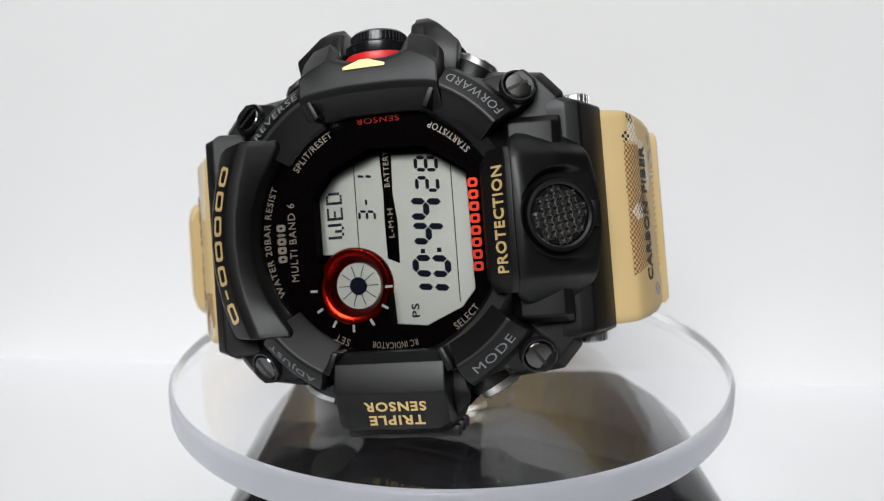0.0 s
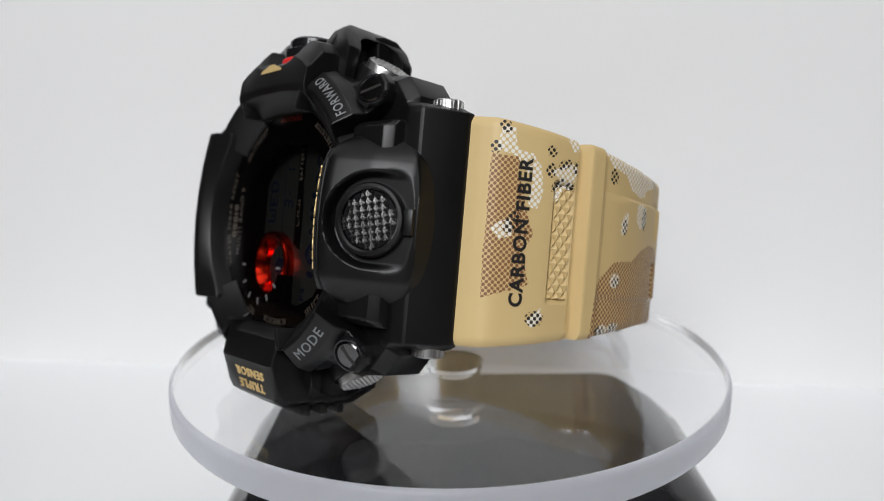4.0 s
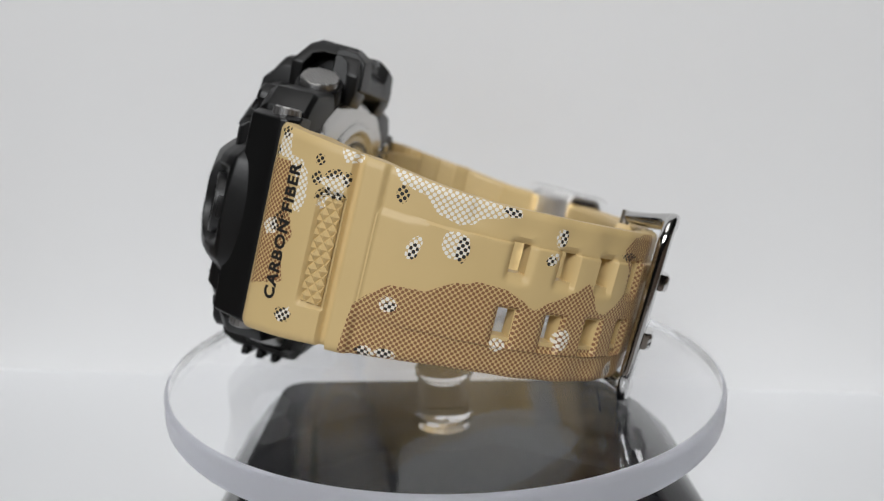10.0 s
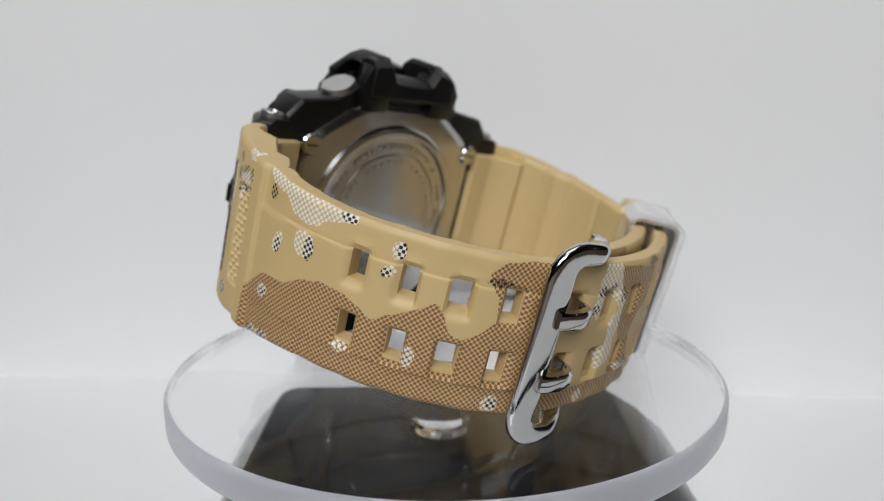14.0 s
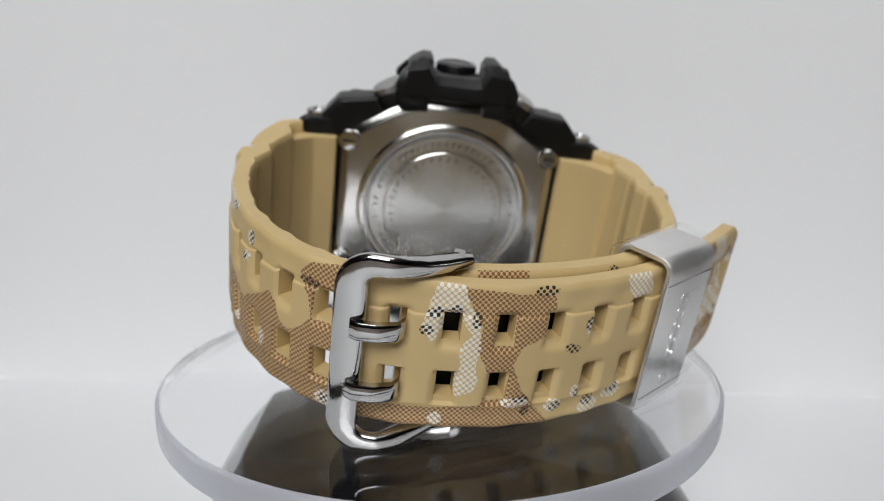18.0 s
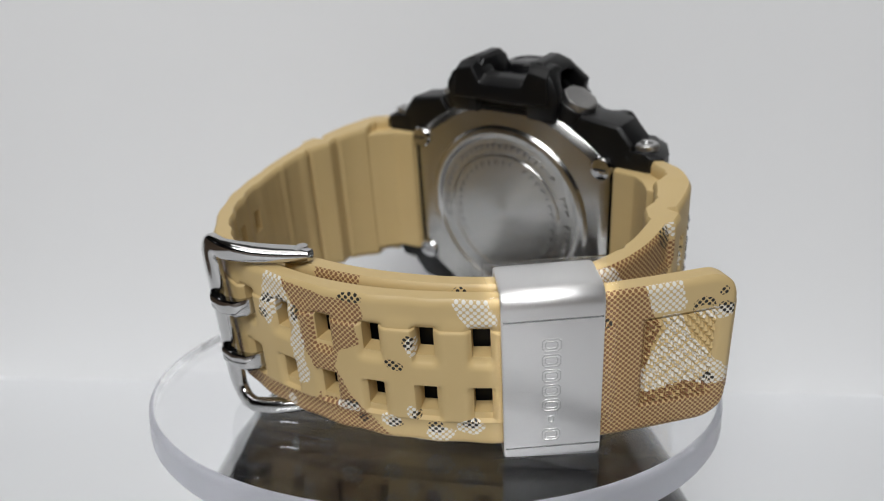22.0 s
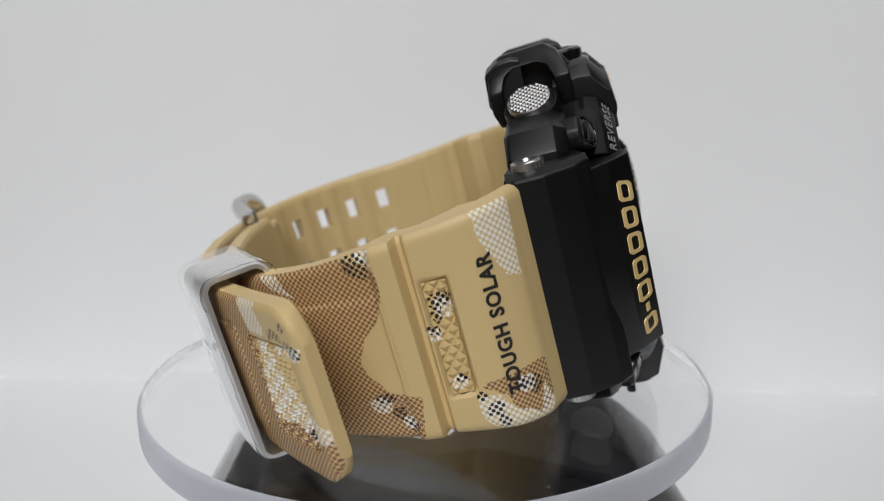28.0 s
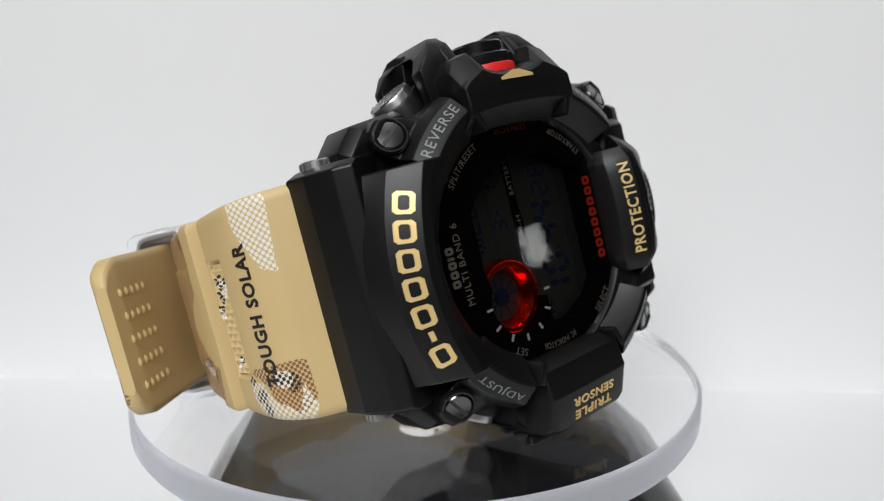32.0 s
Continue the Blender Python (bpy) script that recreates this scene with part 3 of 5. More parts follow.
SHORT_WHITE_SPOTS = [(15.4, 3.8, 1.2, 1.5, 0), (17.4, 0.3, 1.1, 1.0, 0), (15.9, -6.5, 1.2, 1.0, 0), (26.5, -7.6, 1.5, 1.3, 0), (23.4, -10.6, 1.0, 1.0, 0), (7.6, -9.0, 1.4, 1.2, 0)]
SHORT_BLACK_SPOTS = [(15.6, 5.0, 1.6, 0.8, 0), (16.4, 3.2, 0.7, 1.6, 0), (17.4, 1.0, 1.2, 0.6, 30), (15.6, -5.9, 1.1, 0.6, 20), (12.2, -11.0, 1.4, 0.9, -30), (11.5, -13.0, 0.8, 1.0, 0), (13.5, -9.0, 0.8, 0.7, 0), (8.2, -8.8, 1.2, 1.0, 0),
                     (6.2, -9.6, 1.0, 1.3, 0), (25.6, -6.6, 1.5, 0.7, 0), (24.5, -9.2, 1.0, 1.0, 0), (23.0, -11.0, 0.8, 1.0, 0), (58.0, 10.5, 1.2, 0.8, 0)]


def print_at(path, s, u):
    """Brown, white and black of the print."""
    if path is SHORT:
        return (max(shape(s, u, c) for c in SHORT_BROWN_SHAPES), max(max(shape(s, u, c) for c in SHORT_WHITE_SHAPES), blob(s, u, SHORT_WHITE_SPOTS)),
                max(max(shape(s, u, c) for c in SHORT_BLACK_SHAPES), blob(s, u, SHORT_BLACK_SPOTS)))
    b = max(shape(s, u, c) for c in BROWN_SHAPES)
    if LONG_BROWN_EDGE[0][0] <= s <= LONG_BROWN_EDGE[-1][0]:
        b = max(b, field(s, u, LONG_BROWN_EDGE))
    w = max(max(shape(s, u, c) for c in WHITE_SHAPES), blob(s, u, WHITE_SPOTS))
    k = max(max(shape(s, u, c) for c in BLACK_SHAPES), blob(s, u, BLACK_SPOTS))
    if any(h - 1.6 < s < h + 1.6 and c - 2.9 < u < c + 2.2 for h in HOLES for c in HOLE_U):
        b = 0.0
    return b, w, k


def strap(name, path, holes, wide, tall, label):
    stations = [k * 0.25 for k in range(96)]
    while stations[-1] + 0.5 < path.length - 0.2:
        stations.append(stations[-1] + 0.5)
    stations = [k for k in stations if k < path.length - 1.6] + [path.length - k for k in (1.5, 1.2, 0.9, 0.65, 0.42, 0.22, 0.08, 0.0)]
    ns = len(stations) - 1
    us = sorted([-11.6, 11.6, 6.85, 6.95, 7.1, 7.2, -7.35, -7.45, -7.6, -7.7] + [k * 0.5 for k in range(-23, 24)])
    f = rises(path)
    outer, inner, marks = [], [], []
    for s in stations:
        w = half_width(path, s)
        a, n, d = path.at(s), path.normal(s), inner_depth(path, s)
        for u0 in us:
            u = u0 * w / 11.6
            o = f(s, u, w)
            outer.append((a[0] + n[0] * o, u, a[1] + n[1] * o))
            e = max(0.0, 1 - (w - abs(u)) / 0.9)
            inner.append((a[0] - n[0] * (d - 0.4 * e * e), u, a[1] - n[1] * (d - 0.4 * e * e)))
            bare = abs(u0) > 11.55 or s == path.length
            marks.append((s, u, 0.0, 0.0, 0.0) if bare else (s, u, *print_at(path, s, u)))
    nu = len(us)
    gone = set()
    for h in holes:
        for i in range(ns):
            if abs((stations[i] + stations[i + 1]) / 2 - h) < wide:
                for c in HOLE_U:
                    gone.update((i, j) for j in range(nu - 1) if abs((us[j] + us[j + 1]) / 2 - c) < tall)
    m = (ns + 1) * nu
    faces = []
    for i in range(ns):
        for j in range(nu - 1):
            if (i, j) in gone:
                continue
            a, b, c, d = i * nu + j, i * nu + j + 1, (i + 1) * nu + j + 1, (i + 1) * nu + j
            faces.append((a, b, c, d))
            faces.append((m + d, m + c, m + b, m + a))
            for (k, l), (p, q) in (((i - 1, j), (a, b)), ((i, j + 1), (b, c)), ((i + 1, j), (c, d)), ((i, j - 1), (d, a))):
                if not (0 <= k < ns and 0 <= l < nu - 1) or (k, l) in gone:
                    faces.append((q, p, m + p, m + q))
    data = bpy.data.meshes.new(name)
    data.from_pydata([tuple(c * MM for c in v) for v in outer + inner], [], faces)
    layer = data.uv_layers.new(name="strap")
    index = np.zeros(len(data.loops), dtype=np.int32)
    data.loops.foreach_get("vertex_index", index)
    flat = np.array([(k[0] / 100, k[1] / 100) for k in marks] * 2)
    layer.data.foreach_set("uv", flat[index].ravel())
    for k, key in ((2, "brown"), (3, "white"), (4, "black")):
        at = data.attributes.new(key, "FLOAT", "POINT")
        at.data.foreach_set("value", [x[k] for x in marks] + [0.0] * m)
    data.materials.append(CAMO)
    bm = bmesh.new()
    bm.from_mesh(data)
    finish(bm, 40.0)
    bm.to_mesh(data)
    bm.free()
    ob = new(name, data)
    ob.parent = watch
    return tagged(ob, label)


long_strap = strap("long_strap", LONG, HOLES, 1.3, 2.0, "tan resin strap with brown, white and black halftone camouflage and two rows of holes")
short_strap = strap("short_strap", SHORT, [], 0.0, 0.0, "tan resin strap with brown, white and black halftone camouflage")


def insert(path, s0, s1, wide):
    """An added black strip on the strap's outer side, standing in for shade in the holes."""
    secs = []
    for k in range(21):
        s = s0 + (s1 - s0) * k / 20
        secs.append([path.place(s, u, o) for u, o in ((-wide, -0.2), (wide, -0.2), (wide, 0.4), (-wide, 0.4))])
    return part("carbon_insert", loft(secs), CARBON, short_strap, "black strip for the shade in the strap holes")


insert(SHORT, SHORT.where(0, -30.5, 40.0), SHORT.where(0, 6.0, 40.0), 8.2)


def on_strap(path, s, u, out, parent, body, height, width, flip):
    b = lettering(body, height, width, 0.10, 0.03)
    bmesh.ops.transform(b, matrix=path.facing(s, u, out, flip), verts=b.verts)
    part("lettering", b, BLACK_INK, parent, "black printed words " + body.lower())


def grip(path, s0, s1, u0, u1, pitch, parent, depth):
    """A pad of small pyramids that carries the strap's print."""
    b = bmesh.new()
    tones = [b.verts.layers.float.new(k) for k in ("brown", "white", "black")]
    layer = b.loops.layers.uv.new("strap")
    spot = {}

    def vert(s, u, out):
        v = b.verts.new(path.place(s, u, out))
        for key, x in zip(tones, print_at(path, s, u)):
            v[key] = x
        spot[v] = (s / 100, u / 100)
        return v

    na, nb = max(1, round((s1 - s0) / pitch)), max(1, round((u1 - u0) / (pitch * 1.25)))
    da, db = (s1 - s0) / na / 2, (u1 - u0) / nb / 2
    for i in range(2 * na + 1):
        for j in range(2 * nb + 1):
            if (i + j) % 2:
                continue
            ma, mc = s0 + i * da, u0 + j * db
            corners = [(min(max(ma + p * da, s0), s1), min(max(mc + q * db, u0), u1)) for p, q in ((-1, 0), (0, -1), (1, 0), (0, 1))]
            ca, cc = sum(c[0] for c in corners) / 4, sum(c[1] for c in corners) / 4
            q = [vert(x, y, -depth) for x, y in corners]
            t = [vert(ca + (x - ca) * 0.14, cc + (y - cc) * 0.14, -depth + 0.5) for x, y in corners]
            for f in [(q[k], q[(k + 1) % 4], t[(k + 1) % 4], t[k]) for k in range(4)] + [tuple(t)]:
                if len({(round(v.co.x, 5), round(v.co.y, 5), round(v.co.z, 5)) for v in f}) < 3:
                    continue
                for loop_ in b.faces.new(f).loops:
                    loop_[layer].uv = spot[loop_.vert]
    return part("grip_pad", b, CAMO, parent, "pad of small moulded pyramids", 5.0)


on_strap(LONG, ln(-16.6), 0.4, 0.0, long_strap, "CARBON FIBER", 2.0, 19.6, False)
on_strap(SHORT, sn(-16.8), -0.2, 0.0, short_strap, "TOUGH SOLAR", 2.0, 19.0, False)
grip(LONG, ln(-21.6), ln(-24.9), -8.1, 7.3, 1.6, long_strap, 0.45)
grip(SHORT, sn(-21.6), sn(-24.9), -8.1, 7.3, 1.6, short_strap, 0.45)
for i in range(5):
    for j in range(5):
        spot = LONG.where(0, -49.4) - 1.75 * i
        part("nub", lathe([(0, 0.24), (0.25, 0.2), (0.5, -0.02), (0.5, -0.3), (0, -0.3)], 10, m=LONG.facing(spot, -7.2 + 3.4 * j, -3.0) @ Matrix.Rotation(math.pi, 4, "X") @ Matrix.Diagonal((1.25, 0.62, 1, 1))), TAN, long_strap)
grip(LONG, 133.9, 143.7, -6.9, 6.3, 1.2, long_strap, 0.35)

# buckle
def arc(cx, cy, r, a0, a1, n=7):
    return [(cx + r * math.cos(radians(a0 + (a1 - a0) * k / n)), cy + r * math.sin(radians(a0 + (a1 - a0) * k / n))) for k in range(n + 1)]


bar_half = [(0.2, 12.9, -64.0, 0.75, 0.9), (1.2, 12.9, -64.3, 0.95, 1.3), (2.6, 12.95, -65.1, 1.05, 1.45), (4.6, 13.1, -66.5, 1.1, 1.5), (7.0, 13.4, -68.3, 1.25, 1.45), (9.2, 13.75, -69.75, 1.45, 1.25), (10.9, 13.95, -70.4, 1.55, 1.05)]
for a in range(90, -1, -15):
    x = 12.55 + 3.4 * math.cos(radians(a))
    bar_half.append((x, 10.55 + 3.4 * math.sin(radians(a)), -69.45 + 0.25 * (x - 15.6), 1.6 + 0.65 * (90 - a) / 90, 0.95))
bar_half += [(15.95, y, -69.36, 2.25, 0.95) for y in (9.6, 8.0, 5.0, 2.0)]
bar_all = bar_half + [(x, -y, z, w, h) for x, y, z, w, h in bar_half[::-1]]
secs = []
for i, (x, y, z, w, h) in enumerate(bar_all):
    p, q = bar_all[max(i - 1, 0)], bar_all[min(i + 1, len(bar_all) - 1)]
    along = Vector((q[0] - p[0], q[1] - p[1], q[2] - p[2])).normalized()
    up = Vector((-0.242, 0, 0.97))
    up = (up - along * up.dot(along)).normalized()
    side = along.cross(up)
    ring = []
    for k in range(20):
        c, d = math.cos(2 * math.pi * k / 20), math.sin(2 * math.pi * k / 20)
        ring.append(tuple(Vector((x, y, z)) + side * (w * math.copysign(abs(c) ** 0.65, c)) + up * (h * math.copysign(abs(d) ** 0.75, d))))
    secs.append(ring)
buckle = part("buckle", loft(secs), CHROME, watch, "polished chrome buckle frame with two bent arms", 50.0)
for side in (1, -1):
    part("rivet", lathe([(0, 0.5), (0.6, 0.4), (0.8, 0.0), (0.8, -0.6), (0, -0.6)], 16, m=Matrix.Translation((1.8, side * 13.5, -64.8)) @ Matrix.Rotation(radians(-90 * side), 4, "X")), STEEL, buckle)
    prong = loft([[(x, side * 4.75 + y, z + t) for y, t in ((-1.3, -0.55), (-0.9, -0.85), (0.9, -0.85), (1.3, -0.55), (1.3, 0.45), (-1.3, 0.45))]
                  for x, z in ((15.9, -68.9), (15.8, -70.3), (14.8, -71.0), (12.0, -71.3), (9.6, -70.8), (8.6, -69.6), (8.4, -67.5))])
    part("prong", prong, CHROME, buckle, "chrome buckle prong", 40.0)
part("hinge_pin", lathe([(0, -13.9), (0.8, -13.9), (0.8, 13.9), (0, 13.9)], 16, m=Matrix.Translation((1.9, 0, -63.8)) @ Matrix.Rotation(radians(90), 4, "X")), STEEL, buckle)

# keeper: a flat metal loop round both straps
KS = LONG.where(0, -33.6)
KF = LONG.facing(KS, 0.0)


def tube_ring(w, h, r, cz):
    return [(x, z + cz) for x, z in round_rect(w, h, r, 5)]


def loop(name, wide, w, h, r, thick, cz, material, parent, label):
    b = bmesh.new()
    rows = []
    for y, g in ((-wide / 2, 0.35), (-wide / 2 + 0.35, 0.0), (wide / 2 - 0.35, 0.0), (wide / 2, 0.35)):
        out = tube_ring(w - 2 * g * 0.5, h - 2 * g * 0.5, r, cz)
        rows.append([b.verts.new((x, y, z)) for x, z in out])
    ins = []
    for y in (-wide / 2, wide / 2):
        ins.append([b.verts.new((x, y, z)) for x, z in tube_ring(w - 2 * thick, h - 2 * thick, max(r - thick, 0.4), cz)])
    n = len(rows[0])
    chain = rows + [ins[1], ins[0], rows[0]]
    for p, q in zip(chain, chain[1:]):
        for i in range(n):
            b.faces.new((p[i], p[(i + 1) % n], q[(i + 1) % n], q[i]))
    bmesh.ops.transform(b, matrix=KF, verts=b.verts)
    return part(name, b, material, parent, label, 40.0)


keeper = loop("keeper", 13.0, 27.0, 9.4, 2.2, 0.8, -3.0, BRUSHED, watch, "brushed steel keeper loop wrapped in clear film")


def octagon(w, h, c):
    return [(w / 2, h / 2 - c), (w / 2 - c, h / 2), (c - w / 2, h / 2), (-w / 2, h / 2 - c), (-w / 2, c - h / 2), (c - w / 2, -h / 2), (w / 2 - c, -h / 2), (w / 2, c - h / 2)]


def outline(bm, w, h, stroke, z0, z1, m, c=0.35):
    """A thin closed frame with cut corners."""
    b = bmesh.new()
    k = stroke * 0.8
    out, ins = octagon(w, h, c), octagon(w - 2 * stroke, h - 2 * stroke, max(c - k * 0.4, 0.05))
    rings = [[b.verts.new((x, y, z)) for x, y in line] for line, z in ((out, z0), (out, z1), (ins, z1), (ins, z0))]
    for p, q in zip(rings, rings[1:] + rings[:1]):
        for i in range(8):
            b.faces.new((p[i], p[(i + 1) % 8], q[(i + 1) % 8], q[i]))
    return into(b, bm, m)


for k in range(7):
    at = KF @ Matrix.Translation((-8.2 + k * 2.35 - (0.2 if k == 0 else 0), 0.2, 0))
    if k == 1:
        b = outline(None, 1.1, 0.7, 0.13, 1.69, 1.76, at, 0.1)
    else:
        b = outline(None, 1.95, 2.5, 0.13, 1.69, 1.76, at, 0.4)
        outline(b, 1.15, 1.7, 0.13, 1.69, 1.76, at, 0.25)
    part("engraved_mark", b, STEEL, keeper, "plain engraved outline mark")
for u in (9.6, -10.4):
    part("keeper_line", box(u - 0.12, u + 0.12, -6.3, 6.3, 1.66, 1.73, 0, None, KF), BUTTON_METAL, keeper, "thin engraved line")


def wrap():
    """A loose sleeve of clear film with small creases."""
    b = bmesh.new()
    line = round_rect(28.0, 10.2, 2.4, 5)
    dense = []
    for (x0, z0), (x1, z1) in zip(line, line[1:] + line[:1]):
        n = max(1, int(math.hypot(x1 - x0, z1 - z0) / 0.8))
        dense += [(x0 + (x1 - x0) * k / n, z0 + (z1 - z0) * k / n) for k in range(n)]
    rows = []
    for i in range(25):
        y = -8.0 + 16.0 * i / 24
        row = []
        for x, z in dense:
            d = 0.16 * noise.noise((x * 0.5, y * 0.25, z * 0.5)) + 0.10 * noise.noise((x * 1.3, y * 0.7, z + 9.0)) + 0.25 * max(0.0, abs(y) - 6.5) / 1.5 * noise.noise((x * 0.8, 2.0, z * 0.8))
            k = 1 + d / math.hypot(x, z)
            row.append(b.verts.new((x * k, y + 0.5 * noise.noise((x * 0.4, z * 0.4, 1.0)) * (abs(y) > 7), z * k - 3.0)))
        rows.append(row)
    n = len(dense)
    for p, q in zip(rows, rows[1:]):
        for i in range(n):
            b.faces.new((p[i], p[(i + 1) % n], q[(i + 1) % n], q[i]))
    bmesh.ops.recalc_face_normals(b, faces=b.faces)
    bmesh.ops.solidify(b, geom=b.faces[:], thickness=0.05)
    bmesh.ops.transform(b, matrix=KF, verts=b.verts)
    return part("film", b, WRAP, keeper, "clear protective film", 60.0)


film = wrap()
film.visible_shadow = False
# ---- case and bezel ----
def polar(a, r):
    return r * math.cos(radians(a)), r * math.sin(radians(a))


def sector(angles, profile, bevel=0.18):
    """A piece of the bezel: a profile of (radius, height), which may change with the angle, swept round the dial."""
    return loft([[(*polar(a, r), z) for r, z in profile(a)] for a in angles], bevel=bevel)


def slab(stations, axis, profile, bevel=0.2):
    """A solid swept along x (0) or y (1); the profile gives the other coordinate and the height."""
    secs = []
    for s in stations:
        secs.append([(s, a, z) if axis == 0 else (a, s, z) for a, z in profile(s)])
    return loft(secs, bevel=bevel)


def spin(axis, origin):
    """Turns z into axis, at origin."""
    return Matrix.Translation(origin) @ Vector(axis).to_track_quat("Z", "Y").to_matrix().to_4x4()


case = part("case", prism([(24, 13), (19, 18.5), (11, 21), (-11, 21), (-19, 18.5), (-24, 13), (-24, -13), (-19, -18.5), (-11, -21), (11, -21), (19, -18.5), (24, -13)], -11.6, -6.8, 0.4),
            RESIN, watch, "black resin case middle")
OPEN = Matrix.Translation((-1.2, 0, 0))
bezel = part("bezel", lathe([(17.2, -4.0), (17.3, -1.7), (17.8, -0.9), (19.8, -0.4), (21.5, -2.5), (21.5, -9.0), (17.2, -9.0)], 64, m=OPEN), RESIN, watch, "black resin bezel of eight raised segments", 30.0)


def corner_profile(a):
    """Its outer edge bulges round the screw."""
    d = abs(a) if abs(a) < 90 else 180 - abs(a)
    out = float(np.interp(d, [37, 39, 41, 45, 49, 53, 57, 64], [26.6, 28.2, 28.7, 28.6, 26.4, 24.6, 24.0, 23.8]))
    return [(16.5, -4.0), (16.7, -1.5), (20.3, 1.75), (20.9, 1.8), (23.3, 0.0), (24.0, -1.9), (out - 0.3, -2.7), (out, -3.3), (out - 0.4, -6.4), (16.5, -6.4)]


def corner_angles(mid):
    s = 1 if mid > 0 else -1
    degrees = [37.3, 39, 41, 43, 45, 47, 49, 51, 53, 57, 63.7]
    return [s * d for d in degrees] if abs(mid) < 90 else [s * (180 - d) for d in degrees]


def bend(b, radius, middle, inward, height, slope=0.0):
    """Lays letters along a circle round the dial, tops inward or outward."""
    for v in b.verts:
        r = radius - v.co.y if inward else radius + v.co.y
        a = radians(middle) + (v.co.x if inward else -v.co.x) / radius
        v.co = Vector((r * math.cos(a), r * math.sin(a), height + slope * (r - radius) + v.co.z))
    return b


def arc_words(body, radius, middle, inward, size, width, height, material, parent, slope=0.0, bold=0.02):
    part("lettering", bend(lettering(body, size, width, 0.07, bold), radius, middle, inward, height, slope), material, parent, "printed word " + body.lower())


for mid, word, inward, width in ((50.5, "FORWARD", True, 8.7), (129.5, "REVERSE", False, 8.4), (-50.5, "MODE", True, 6.8), (-129.5, "ADJUST", False, 8.0)):
    piece = part("bezel_corner", sector(corner_angles(mid), corner_profile, 0.2), RESIN, bezel, "", 14.0)
    arc_words(body=word, radius=22.2, middle=mid, inward=inward, size=1.12, width=width, height=0.84, slope=-0.75, material=GREY_INK, parent=piece, bold=0.0)
    sx, sy = (1 if abs(mid) < 90 else -1), (1 if mid > 0 else -1)
    at = (sx * 19.3, sy * 17.7, -2.5)
    part("corner_block", loft([[(sx * x, sy * y, z) for x, y in ((18.0, 12.6), (25.0 - k, 13.4), (25.0 - k, 17.2 - k), (22.4 - k, 20.2 - k), (15.0, 21.2 - k), (13.0, 18.0))] for z, k in ((-12.9, 0.5), (-12.2, 0.0), (-6.2, 0.0), (-4.6, 0.9))], bevel=0.25), RESIN, piece, "", 14.0)
    tilt = spin((sx * 0.40, sy * 0.36, 1.0), at)
    screw = part("bezel_screw", lathe([(0, -0.2), (1.75, -0.2), (1.9, 0.0), (1.9, 0.35), (1.7, 0.55), (0, 0.65)], 28, m=tilt), SCREW_DARK, piece, "slotted dark metal screw")
    part("screw_collar", lathe([(1.95, -0.4), (2.5, -0.4), (2.5, 0.2), (2.3, 0.55), (2.1, 0.55), (1.95, 0.3)], 28, m=tilt), RESIN_SHINY, piece, "black screw collar")
    part("slot", box(-1.6, 1.6, -0.22, 0.22, 0.5, 0.67, 0, None, tilt @ Matrix.Rotation(radians(35 + 40 * sx), 4, "Z")), BLACK_INK, screw)

# small ribs between the segments
for a in (64.5, 115.5, -65.5, -114.5):
    x, y = polar(a, 18.8)
    part("bezel_rib", prism([(-1.5, -0.45), (1.7, -0.45), (1.7, 0.45), (-1.5, 0.45)], -2.0, 2.3, 0.2, None, Matrix.Translation((x, y, 0)) @ Matrix.Rotation(radians(a), 4, "Z")), RESIN, bezel)


# crown guard at the top edge and sensor guard at the bottom edge
def solid(lo, hi, bevel):
    """A solid between two polygons of as many corners."""
    return loft([lo, hi], bevel=bevel)


